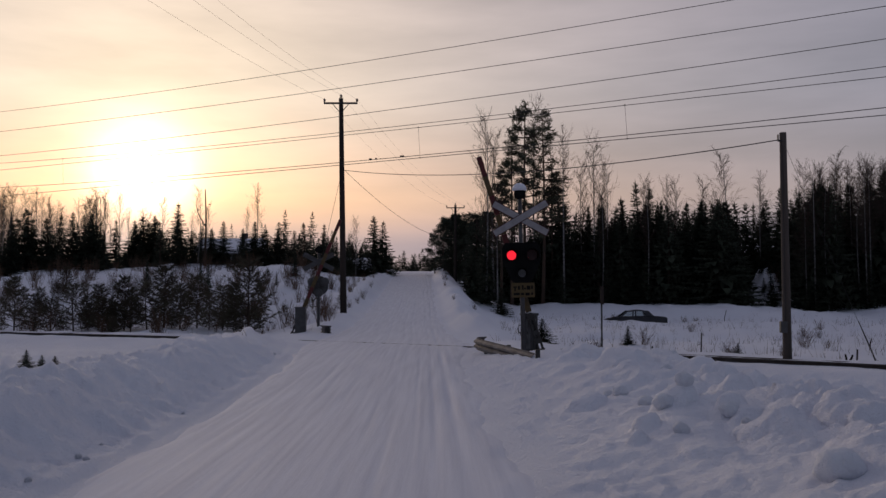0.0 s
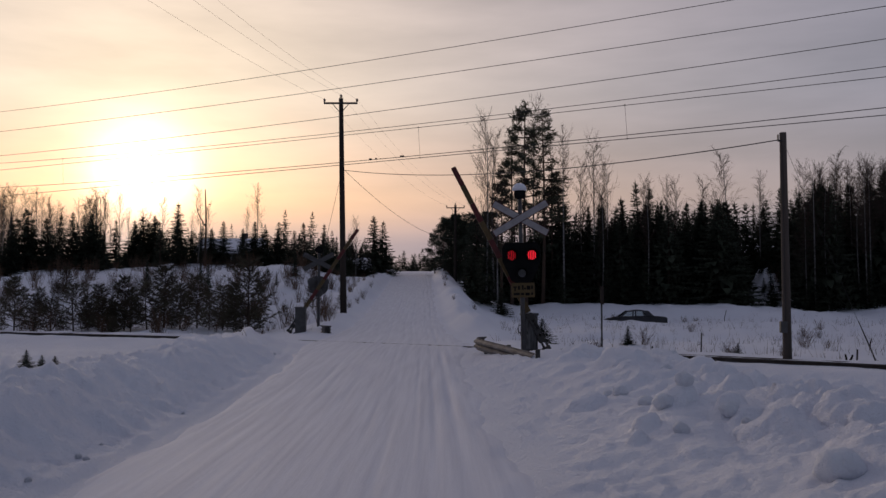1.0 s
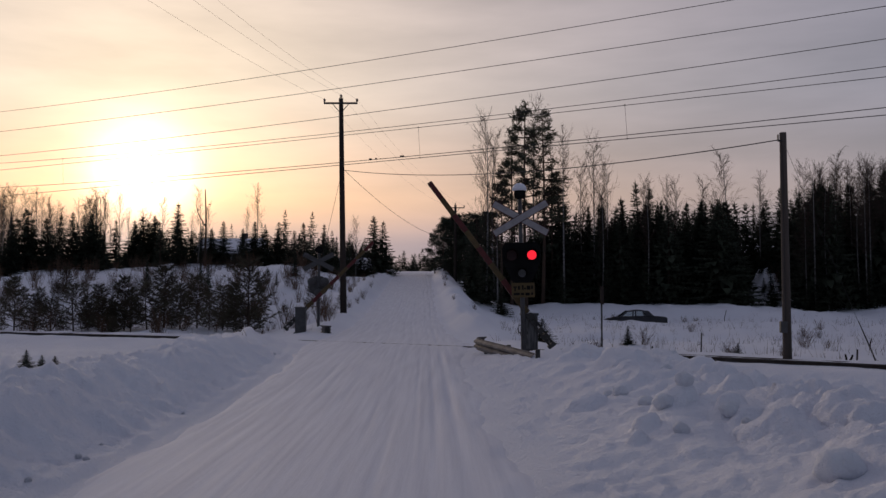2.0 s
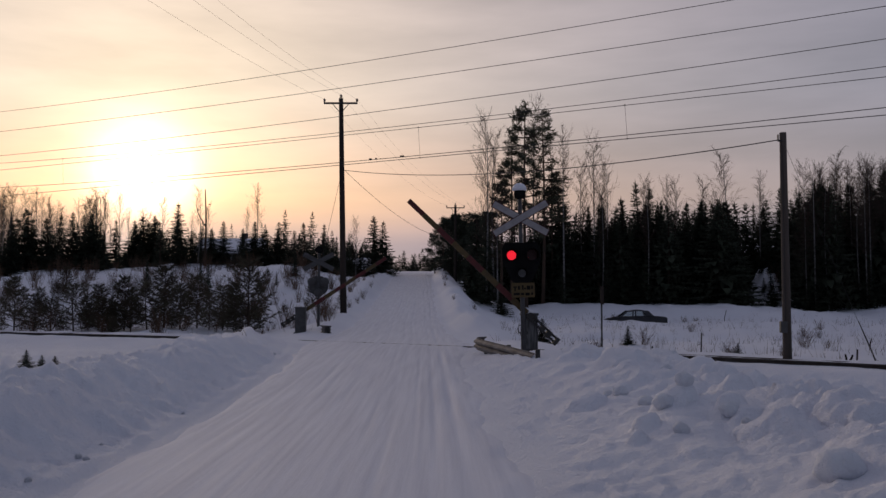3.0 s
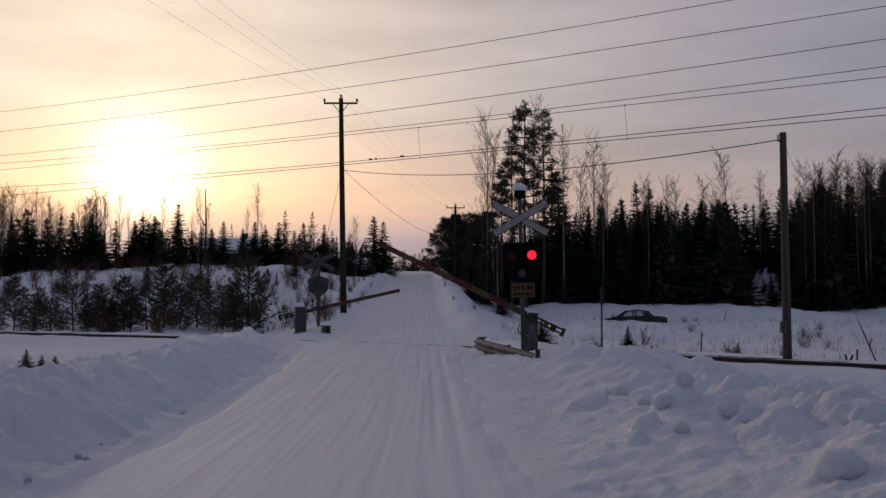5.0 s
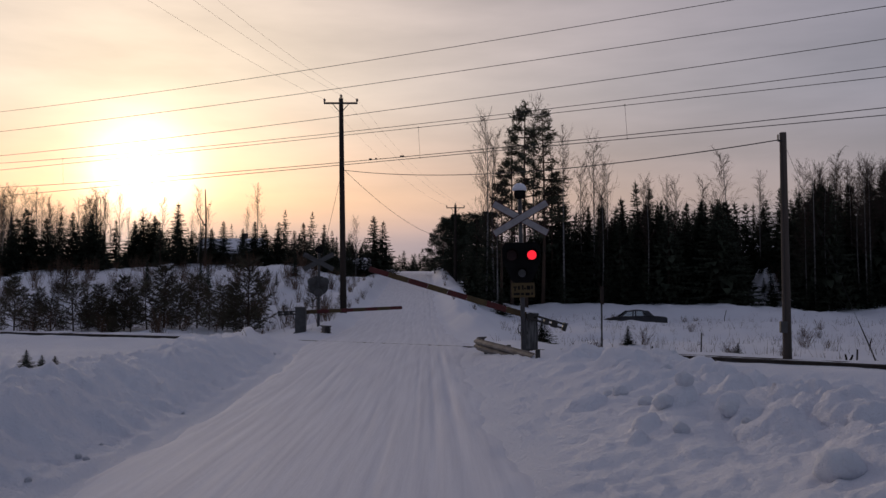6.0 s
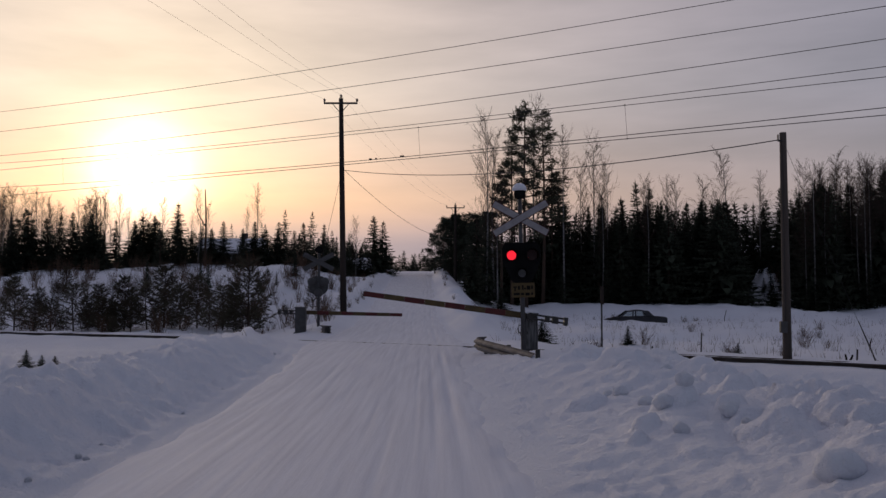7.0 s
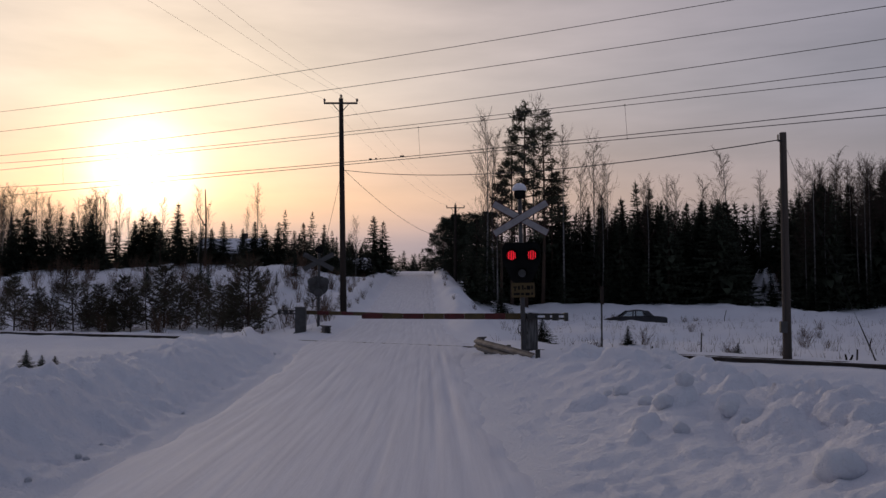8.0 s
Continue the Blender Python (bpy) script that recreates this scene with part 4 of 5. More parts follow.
def pine_geo(seed, H, crown_from, spread, clumps, rad):
    """A pine: crown of needle clumps, and the limbs that bear them."""
    r = random.Random(seed)
    crown, limbs = Geo(), Geo()
    z = H * crown_from
    total = 0
    while z < H * 0.97:
        f = (z / H - crown_from) / (1 - crown_from)
        reach = spread * (0.45 + 0.75 * math.sin(math.pi * min(1, 0.22 + f * 0.72))) * (1 - 0.55 * f)
        for k in range(r.choice((2, 3, 3))):
            a = r.uniform(0, 2 * math.pi)
            ln = reach * r.uniform(0.45, 1.15)
            up = r.uniform(-0.05, 0.45)
            end = Vector((math.cos(a) * ln, math.sin(a) * ln, z + ln * up))
            mid = Vector((math.cos(a) * ln * 0.5, math.sin(a) * ln * 0.5, z + ln * up * 0.3))
            limbs.tube([(0, 0, z), mid, end], [0.05 * H / 14, 0.035 * H / 14, 0.012], 4)
            for j in range(clumps):
                q = mid.lerp(end, r.uniform(0.15, 1.08)) + Vector((r.gauss(0, 0.35), r.gauss(0, 0.35), r.gauss(0.1, 0.2))) * rad * 1.1
                needle_clump(crown, q, rad * r.uniform(0.6, 1.25), r, 22)
                total += 1
        z += H * r.uniform(0.028, 0.05)
    needle_clump(crown, (0, 0, H * 0.98), rad * 1.1, r, 26)
    return crown, limbs


def bare_crown(seed, H, first, reach, droop=0.0, twigs=7, thick=1.0, up=1.15):
    """Bare deciduous crown: rising limbs, side branches and fine twigs."""
    r = random.Random(seed)
    g = Geo()
    z = H * first
    while z < H * 0.985:
        f = (z / H - first) / (1 - first)
        ln = reach * (1 - 0.66 * f) * r.uniform(0.55, 1.1) * min(1, 0.55 + f * 3)
        a = r.uniform(0, 2 * math.pi)
        d = Vector((math.cos(a), math.sin(a), up * r.uniform(0.6, 1.4))).normalized()
        pts = [Vector((0, 0, z))]
        n = 5
        for i in range(1, n + 1):
            d = (d + Vector((r.uniform(-0.14, 0.14), r.uniform(-0.14, 0.14), 0.12 - droop * 0.3 * i / n))).normalized()
            pts.append(pts[-1] + d * ln / n)
        g.tube(pts, [0.014 * thick * (1.1 - i / n) + 0.003 for i in range(n + 1)], 3, cap=False)
        for i in range(1, n + 1):
            dd = (d + Vector((r.gauss(0, 0.55), r.gauss(0, 0.55), r.gauss(0.1, 0.3)))).normalized()
            bl = ln * r.uniform(0.25, 0.5)
            p = pts[i]
            e = p + dd * bl
            g.tube([p, e], [0.009 * thick, 0.003], 3, cap=False)
            for _ in range(twigs):
                q = p.lerp(e, r.uniform(0.1, 1.0))
                td = (dd + Vector((r.gauss(0, 0.6), r.gauss(0, 0.6), r.gauss(0.0, 0.45)))).normalized()
                u = td.orthogonal().normalized()
                u = (Matrix.Rotation(r.uniform(0, 3.1), 3, td) @ u) * 0.0062 * thick
                w = q + td * r.uniform(0.25, 0.7) * (0.5 + bl * 0.4) - Vector((0, 0, droop * 0.2))
                g.tri(q + u, q - u, w)
        z += H * r.uniform(0.008, 0.016)
    return g


def young_crown(seed, H, R):
    """A bushy young pine: whorls of boughs that sweep up, with tufts of needles along them."""
    r = random.Random(seed)
    g, limbs = Geo(), Geo()

    def tuft(c, d, n=6):
        for _ in range(n):
            v = (d * 0.8 + Vector((r.gauss(0, 0.55), r.gauss(0, 0.55), r.gauss(0.25, 0.45)))).normalized()
            u = v.orthogonal().normalized() * 0.024
            g.tri(c + u, c - u, c + v * r.uniform(0.13, 0.27))

    z = 0.07 * H
    while z < H * 0.95:
        f = 1 - z / H
        n, a0 = r.choice((4, 5)), r.uniform(0, 6.28)
        for k in range(n):
            a = a0 + 6.283 * (k + r.uniform(-0.25, 0.25)) / n
            ln = (R * f ** 0.7 + 0.08) * r.uniform(0.55, 1.12)
            d = Vector((math.cos(a), math.sin(a), 0))
            side = Vector((-d.y, d.x, 0))
            at = lambda t: Vector((0, 0, z)) + d * ln * t + Vector((0, 0, ln * ((0.12 + 0.5 * (1 - f)) * t + 0.28 * t * t)))
            limbs.tube([at(0), at(0.55), at(1.0)], [0.014, 0.010, 0.005], 3, cap=False)
            for t in (0.35, 0.6, 0.8, 1.0):
                tuft(at(t), d + Vector((0, 0, 0.4)))
                if ln > 0.35 and t < 1.0:
                    s = r.choice((-1, 1))
                    e = at(t) + side * s * ln * 0.3 * r.uniform(0.6, 1.2) + d * ln * 0.12 + Vector((0, 0, 0.05))
                    limbs.tube([at(t * 0.8), e], [0.007, 0.004], 3, cap=False)
                    tuft(e, (d + side * s * 0.7).normalized())
        z += r.uniform(0.20, 0.32) * (H / 3)
    tuft(Vector((0, 0, H * 0.95)), Vector((0, 0, 1)), 9)
    return g, limbs


TREES = {}


def make_kinds():
    for i in range(6):
        H = 10.0
        TREES["spruce", i] = (H, [("trunk", trunk_geo(H * 0.97, 0.15, 0.02, i).mesh("trunk", BARK, True)),
                                  ("crown", crown_spruce(50 + i, H, (1.55, 1.9, 2.1, 1.7, 2.3, 1.4)[i], (1, 1.1, 0.9, 1, 1.1, 0.8)[i], 1.45).mesh("crown", SPRUCE))])
    for i in range(3):
        H = 14.0
        c, l = pine_geo(80 + i, H, (0.34, 0.5, 0.42)[i], (2.0, 1.8, 2.2)[i], 4, 0.42)
        TREES["pine", i] = (H, [("trunk", joined(trunk_geo(H * 0.98, 0.2, 0.03, 80 + i, 0.3), l).mesh("trunk", PINE_BARK, True)),
                                ("crown", c.mesh("crown", PINE))])
    for i in range(4):
        H = 12.0
        TREES["birch", i] = (H, [("trunk", trunk_geo(H * 0.97, 0.11, 0.015, 120 + i, 0.3).mesh("trunk", BIRCH_BARK, True)),
                                 ("crown", bare_crown(130 + i, H, (0.28, 0.4, 0.35, 0.5)[i], (2.9, 2.5, 3.2, 2.4)[i], 0.35, 9, 0.85).mesh("crown", TWIG))])
    for i in range(2):
        H = 8.0
        c, l = pine_geo(90 + i, H, 0.08, 2.3, 3, 0.55)
        TREES["bushy_pine", i] = (H, [("trunk", joined(trunk_geo(H * 0.98, 0.14, 0.03, 90 + i, 0.2), l).mesh("trunk", PINE_BARK, True)),
                                      ("crown", c.mesh("crown", SPRUCE))])
    for i in range(4):
        H = 3.0
        c, l = young_crown(160 + i, H, (1.25, 1.0, 1.4, 0.85)[i])
        TREES["young_pine", i] = (H, [("trunk", joined(trunk_geo(H, 0.05, 0.012, 160 + i, 0.1), l).mesh("trunk", BARK, True)),
                                      ("crown", c.mesh("crown", YOUNG_PINE))])
    for i in range(3):
        H = 2.0
        g = Geo()
        r = random.Random(200 + i)
        for _ in range(22):
            a, ln = r.uniform(0, 6.28), r.uniform(0.9, 2.0)
            d = Vector((math.cos(a) * r.uniform(0.1, 0.55), math.sin(a) * r.uniform(0.1, 0.55), 1)).normalized()
            p = Vector((r.gauss(0, 0.15), r.gauss(0, 0.15), -0.1))
            g.tube([p, p + d * ln * 0.5 + Vector((r.gauss(0, 0.05), r.gauss(0, 0.05), 0)), p + d * ln], [0.012, 0.009, 0.003], 3, cap=False)
            for _ in range(9):
                q = p + d * ln * r.uniform(0.25, 0.95)
                dd = (d + Vector((r.gauss(0, 0.5), r.gauss(0, 0.5), r.gauss(0, 0.3)))).normalized()
                u = dd.orthogonal().normalized() * 0.006
                e = q + dd * r.uniform(0.15, 0.5)
                g.tri(q + u, q - u, e)
                u = dd.cross(u).normalized() * 0.006
                g.tri(q + u, q - u, e)
        TREES["shrub", i] = (H, [("brushwood", g.mesh("brushwood", DRY_TWIG))])
    # broken dead trunk
    g = trunk_geo(6.0, 0.12, 0.04, 5, 0.5)
    g.tube([(0.1, 0, 3.0), (-0.5, 0.1, 4.1), (-0.7, 0.1, 5.2)], [0.05, 0.035, 0.01], 5)
    TREES["dead_tree", 0] = (6.0, [("trunk", g.mesh("trunk", BARK, True))])


INFO = {"spruce": ("dark green spruce tree standing in snow", "spruce", "spruces"),
        "pine": ("tall pine tree with an open crown", "pine", "pines"),
        "bushy_pine": ("dense dark pine with branches to the ground", "pine", "dense pines by the road"),
        "birch": ("bare leafless birch tree with fine twigs", "birch", "birches"),
        "young_pine": ("young bushy conifer standing in deep snow", "young conifer", "young conifers round the crossing"),
        "shrub": ("bare brown shrub sticking out of the snow", "shrub", "bare shrubs"),
        "dead_tree": ("broken dead trunk without branches", "dead tree", "")}


BACK = []


def plant(kind, i, x, y, top=None, height=None, rz=0.0, wide=1.0, back=False):
    z = gz(x, y) - 0.03
    H, parts = TREES[kind, i]
    h = height if height else top - z
    s = h / H
    if back:                                   # trees deep in the wood, past counting
        BACK.append((i, pose(x, y, z, 0, 0, rz) @ Matrix.Diagonal((s * wide, s * wide, s, 1))))
        return None
    label, cat, group = INFO[kind]
    if kind == "spruce":
        label = ("small " if h < 4.5 else "tall " if h > 10 else "") + label
    th = thing("pine_tree" if "bushy" in kind else "young_conifer" if kind == "young_pine" else kind if kind in ("shrub", "dead_tree") else kind + "_tree", pose(x, y, z, 0, 0, rz) @ Matrix.Diagonal((s * wide, s * wide, s, 1)), label, cat, group)
    for name, me in parts:
        ob = new(name, me)
        ob.parent = th
    return th


def build_woods():
    r = random.Random(11)
    make_kinds()
    rot = lambda: r.uniform(0, 360)
    # left of the lane, behind the ridge
    for x, y, top in ((-23.4, 80, 10.0), (-29.6, 82, 8.7), (-35.4, 84, 9.4), (-41.0, 86, 9.8), (-38.0, 84, 9.0), (-32.9, 83, 9.2), (-30.2, 80, 8.3), (-26.1, 82, 9.1), (-18.9, 78, 8.2), (-15.8, 76, 8.0), (-13.4, 74, 7.8), (-11.4, 74, 7.7), (-9.7, 74, 7.6), (-8.7, 72, 6.4), (-12.7, 76, 6.4), (-17.7, 80, 7.2), (-21.9, 79, 7.5), (-28.2, 83, 8.4)):
        plant("spruce", r.randrange(6), x, y, top, rz=rot(), wide=r.uniform(1.5, 1.9))
    for x, y, top in ((-41.6, 90, 12.1), (-40.8, 92, 11.8), (-21.1, 78, 10.9), (-16.4, 80, 11.5), (-34.8, 90, 11.3), (-29.1, 88, 10.1), (-18.1, 84, 9.8), (-7.9, 82, 8.7), (-44.5, 92, 11.8)):
        plant("birch", r.randrange(4), x, y, top, rz=rot(), wide=1.0)
    plant("spruce", 4, -7.4, 97, 10.4, rz=40, wide=1.65)
    plant("spruce", 2, -6.5, 99, 10.0, rz=110, wide=1.65)
    for x, y, top, wd in ((-9.4, 80, 7.0, 1.7), (-8.4, 79, 6.6, 1.8), (-10.4, 82, 7.2, 1.6), (-7.6, 84, 6.3, 2.4), (-8.5, 85, 6.6, 2.2), (-9.3, 84, 6.2, 2.4), (-7.0, 86, 6.0, 2.4)):
        plant("spruce", r.randrange(6), x, y, top, rz=rot(), wide=wd)
    plant("dead_tree", 0, -20.0, 76, 10.7, rz=20)
    for _ in range(108):
        x, y = r.uniform(-62, -9), r.uniform(75, 96)
        t = 6.4 + 2.6 * min(1, max(0, (-x - 8) / 22)) + r.uniform(-1.4, 0.5)
        if -22.4 < x * 90 / y < -18.6 and y < 92:            # a gap before the house
            t = min(t, 5.5)
        kind = r.choice(("spruce", "spruce", "spruce", "spruce", "pine"))
        plant(kind, r.randrange(2), x, y, t, rz=rot(), wide=r.uniform(0.9, 1.25) if kind != "spruce" else r.uniform(2.0, 2.8), back=kind == "spruce" and y > 82)
    for _ in range(44):
        x, y = r.uniform(-62, -24), r.uniform(80, 96)
        plant("birch", r.randrange(4), x, y, r.uniform(8.5, 11.8), rz=rot(), wide=0.8)
    for _ in range(16):
        y = r.uniform(84, 92)
        plant("birch", r.randrange(4), r.uniform(-0.49, -0.37) * y, y, r.uniform(10.2, 12.4), rz=rot(), wide=r.uniform(0.9, 1.2))
    # the tall group right of the lane
    for i, (x, y, top) in enumerate(((6.4, 70, 16.9), (5.4, 71, 14.6), (7.9, 72, 16.6), (4.4, 69, 11.8), (8.9, 74, 12.6))):
        plant("pine", i % 3, x, y, top, rz=rot(), wide=0.85)
    for x, y, top in ((3.2, 68, 15.1), (9.6, 72, 14.9), (12.3, 74, 14.3), (13.3, 74, 12.6), (7.8, 75, 17.9), (11.7, 76, 12.9), (4.2, 73, 14.7)):
        plant("birch", r.randrange(4), x, y, top, rz=rot(), wide=0.85)
    for x, y, top in ((0.1, 95, 9.9), (1.1, 97, 10.4), (2.6, 92, 9.8), (-0.9, 100, 9.0), (2.2, 94, 10.3), (0.6, 101, 10.2), (3.3, 88, 9.6), (3.9, 84, 9.4), (1.7, 92, 8.6)):
        plant("bushy_pine", r.randrange(2), x, y, top, rz=rot(), wide=r.uniform(0.85, 1.05))
    for x, y, top in ((3.0, 80, 8.9), (2.1, 66, 5.6), (3.2, 68, 7.0), (9.4, 75, 12.2), (4.0, 84, 9.5), (3.6, 75, 8.6)):
        plant("spruce", r.randrange(6), x, y, top, rz=rot(), wide=1.35)
    # the dark wood beyond the right-hand field
    for x, y, top in ((16.6, 78, 11.7), (17.8, 78, 11.2), (15.0, 76, 9.5), (19.3, 80, 10.3), (22.1, 82, 10.4), (23.4, 82, 10.0), (25.4, 83, 10.8), (29.4, 91, 10.7), (31.2, 91, 11.2), (32.1, 86, 12.2), (23.8, 80, 10.0), (33.9, 86, 11.9), (13.7, 78, 9.7), (12.2, 76, 9.3)):
        plant("spruce", r.randrange(6), x, y, top, rz=rot(), wide=1.1)
    for x, y, top in ((25.9, 84, 14.9), (20.3, 82, 12.3), (21.3, 83, 12.2), (30.9, 88, 13.6), (24.7, 86, 12.7), (36.7, 92, 15.0), (41.0, 94, 16.5), (42.6, 95, 15.7), (38.8, 93, 14.8), (45.5, 96, 15.7), (46.2, 95, 15.1), (17.8, 80, 12.0), (16.4, 73, 10.5), (29.5, 72, 11.5), (3.8, 63, 9.0), (34.0, 74, 11.0), (35.2, 78, 12.6), (39.5, 84, 14.0), (43.5, 88, 14.8), (47.0, 90, 15.2), (48.5, 95, 15.6), (37.5, 90, 14.2)):
        plant("birch", r.randrange(4), x, y, top, rz=rot(), wide=0.95)
    n = 0
    while n < 230:
        x, y = r.uniform(4.0, 60), 72.5 + 24 * r.random() ** 1.4
        if 24.2 < x * 77 / y < 30.2 and y < 88:
            continue
        if x > 33 and r.random() < 0.3:
            continue
        t = 8.7 + 0.085 * max(0, x - 12) + 0.10 * max(0, x - 30) + r.uniform(-1.5 if x < 32 else -0.5, 0.9)
        if x < 12:
            t = 7.0 + r.uniform(-1.5, 1.2)
        plant("spruce", r.randrange(6), x, y, max(t, gz(x, y) + 2.5), rz=rot(), wide=r.uniform(1.4, 2.0), back=y > 80)
        n += 1
    for _ in range(36):
        x, y = r.uniform(-60, -9), r.uniform(73, 80)
        plant("spruce", r.randrange(6), x, y, height=r.uniform(1.6, 3.4), rz=rot(), wide=r.uniform(1.8, 2.4))
    for _ in range(40):
        x, y = r.uniform(5, 42), r.uniform(71.5, 76)
        if 24.8 < x * 77 / y < 29.8:
            continue
        plant("spruce", r.randrange(6), x, y, height=r.uniform(1.5, 4.0), rz=rot(), wide=r.uniform(1.7, 2.3))
    for x, y, top in ((22.0, 73.5, 10.0), (12.6, 72.0, 10.4), (31.5, 73, 11.6), (36.5, 75, 12.0), (38.0, 76, 12.5), (33.0, 79, 13.0), (41.0, 80, 13.5), (40.5, 92, 15.2), (43.0, 93, 15.8), (44.6, 94, 15.0), (46.8, 96, 16.0), (39.6, 91, 14.6), (47.5, 94, 15.4), (42.0, 90, 14.9), (45.0, 92, 15.3), (29.0, 72.5, 9.0), (30.6, 72.0, 11.0), (33.6, 72.0, 11.5), (34.6, 73.5, 12.4), (35.6, 72.5, 11.8)):
        plant("birch", r.randrange(4), x, y, top, rz=rot(), wide=0.8)
    for _ in range(70):
        x, y = r.uniform(14, 48), r.uniform(86, 98)
        plant("spruce", r.randrange(6), x, y, 9.6 + 0.1 * max(0, x - 16) + r.uniform(-0.8, 0.6), rz=rot(), wide=r.uniform(1.6, 2.1), back=True)
    for _ in range(26):
        x, y = r.uniform(8, 16), r.uniform(76, 86)
        plant("spruce", r.randrange(6), x, y, r.uniform(7.8, 9.6), rz=rot(), wide=r.uniform(1.5, 2.0), back=True)
    # thin cover on the snowy cut through the wood
    for x, y, h in ((29.2, 80.5, 1.6), (30.6, 80.0, 1.3), (30.1, 82.0, 1.8), (30.9, 82.5, 1.5), (29.6, 81.5, 1.2), (30.2, 79.0, 0.9), (31.2, 81.0, 1.6)):
        plant("shrub", r.randrange(3), x, y, height=h, rz=rot(), wide=1.3)
    for x, y, h in ((28.7, 79.5, 3.2), (31.6, 80.5, 3.6), (30.0, 83.5, 1.5), (29.3, 83.0, 1.4), (30.9, 84.0, 1.7), (30.4, 85.5, 2.2), (29.8, 85.0, 1.9), (30.5, 81.5, 1.1), (29.9, 80.5, 0.9)):
        plant("spruce", r.randrange(6), x, y, height=h, rz=rot(), wide=1.6)
    # young growth in the clearing left of the lane
    for x, y, top, wd in ((-22.6, 48, 2.65, 1.1), (-20.7, 46, 1.75, 1.2), (-18.6, 46, 2.3, 1.3), (-17.8, 47, 2.2, 1.2), (-16.1, 46, 2.6, 1.1), (-14.9, 46, 2.4, 1.3), (-14.4, 47, 3.2, 1.2), (-13.3, 46, 2.2, 1.3),
                          (-12.15, 45, 2.7, 1.1), (-10.4, 43, 2.1, 1.2), (-8.96, 42, 3.35, 1.15), (-9.8, 43, 2.2, 1.2), (-11.3, 44, 1.8, 1.3), (-15.6, 45.5, 1.6, 1.4), (-19.8, 46, 1.5, 1.4), (-17.0, 45.5, 1.5, 1.4), (-7.1, 49.5, 2.3, 1.2), (-5.35, 48.0, 1.5, 1.4)):
        plant("young_pine", r.randrange(4), x, y, max(top, gz(x, y) + 0.8), rz=rot(), wide=wd)
    for x, y, top, wd in ((-15.0, 58, 3.7, 1.2), (-10.6, 65, 5.2, 1.2), (-20.2, 62, 4.4, 1.2), (-12.2, 60, 3.5, 1.3), (-11.0, 60, 3.3, 1.3), (-16.8, 63, 4.2, 1.2)):
        plant("spruce", r.randrange(6), x, y, max(top, gz(x, y) + 0.9), rz=rot(), wide=wd)
    for _ in range(26):
        y = 42 + 22 * r.random() ** 1.8
        x = r.uniform(-0.52 * y, -0.16 * y)
        if y - float(rail_y(x)) < 4.0:
            continue
        plant("young_pine", r.randrange(4), x, y, height=r.choice((0.6, 0.8, 1.0, 1.3, 1.6)) * r.uniform(0.9, 1.1), rz=rot(), wide=r.uniform(0.9, 1.5))
    for _ in range(150):
        y = r.uniform(42, 73)
        x = r.uniform(-0.52 * y, -0.12 * y)
        if y - float(rail_y(x)) < 3.6:
            continue
        plant("shrub", r.randrange(3), x, y, height=r.uniform(0.9, 2.0), rz=rot())
    # bushes and twigs in the right-hand field and by the banks
    for x, y, h in ((8.4, 27, 0.5), (12.7, 32, 0.75), (7.5, 34, 0.8), (13.3, 31.5, 0.4), (3.2, 36, 0.5), (16, 40, 0.6), (12, 44, 0.6), (19, 46, 0.7), (9.5, 30, 0.45), (17.5, 34, 0.5), (15.5, 30.2, 0.45), (9.05, 24.3, 0.4), (16.2, 41, 0.7), (16.9, 41, 0.5), (4.95, 29.0, 0.5), (11.6, 62, 0.5), (16.4, 62, 0.6), (17.2, 62, 0.5)):
        plant("shrub", r.randrange(3), x, y, height=h, rz=rot(), wide=1.5)
    for x, y, h in ((6.9, 34, 0.8), (3.7, 34, 1.1), (-10.5, 23.0, 0.6), (-10.15, 23.1, 0.45), (-9.9, 23.3, 0.42), (-11.15, 22.0, 0.8), (8.6, 26.6, 0.5), (4.0, 62, 2.2)):
        plant("spruce", r.randrange(6), x, y, height=h * 0.9, rz=rot(), wide=3.0)
    for _ in range(22):
        y = r.uniform(48, 95)
        s = r.choice((-1, 1)) * r.uniform(2.6, 4.2)
        plant("shrub", r.randrange(3), float(lane_x(y)) + s, y, height=r.uniform(0.4, 0.9), rz=rot())
    for _ in range(45):
        y = r.uniform(42, 72)
        x = float(lane_x(y)) - r.uniform(3.0, 9.0)
        if y - float(rail_y(x)) > 4.0:
            plant("shrub", r.randrange(3), x, y, height=r.uniform(0.35, 0.95), rz=rot())
    # dry stalks through the snow, past counting
    g = Geo()
    for _ in range(1100):
        y = r.uniform(24, 64)
        x = r.uniform(0.06 * y, 0.56 * y) if r.random() < 0.75 else r.uniform(-0.5 * y, -0.12 * y)
        n = y - float(rail_y(x))
        if -1 < n < 4.5 or (n < 0 and r.random() < 0.9):
            continue
        if abs(x - float(lane_x(y))) < 3.6:
            continue
        z = gz(x, y) - 0.03
        for _ in range(r.choice((1, 2, 4))):
            dx, dy, h = r.gauss(0, 0.1), r.gauss(0, 0.1), r.uniform(0.12, 0.5)
            bx = r.gauss(0, 0.35) * h
            g.tri((x + dx - 0.006, y + dy, z), (x + dx + 0.006, y + dy, z), (x + dx + bx, y + dy, z + h))
            g.tri((x + dx, y + dy - 0.008, z), (x + dx, y + dy + 0.008, z), (x + dx + bx, y + dy, z + h))
    tagged(part("dry_stalks", g, DRY_TWIG), "dry brown grass stalks sticking through the snow", "dry grass", kind="stuff")
    # woods far behind everything, all round the place
    g = Geo()
    low = [crown_spruce(300 + i, 10.0, 2.0, 0.6, 1.9, 3) for i in range(2)]
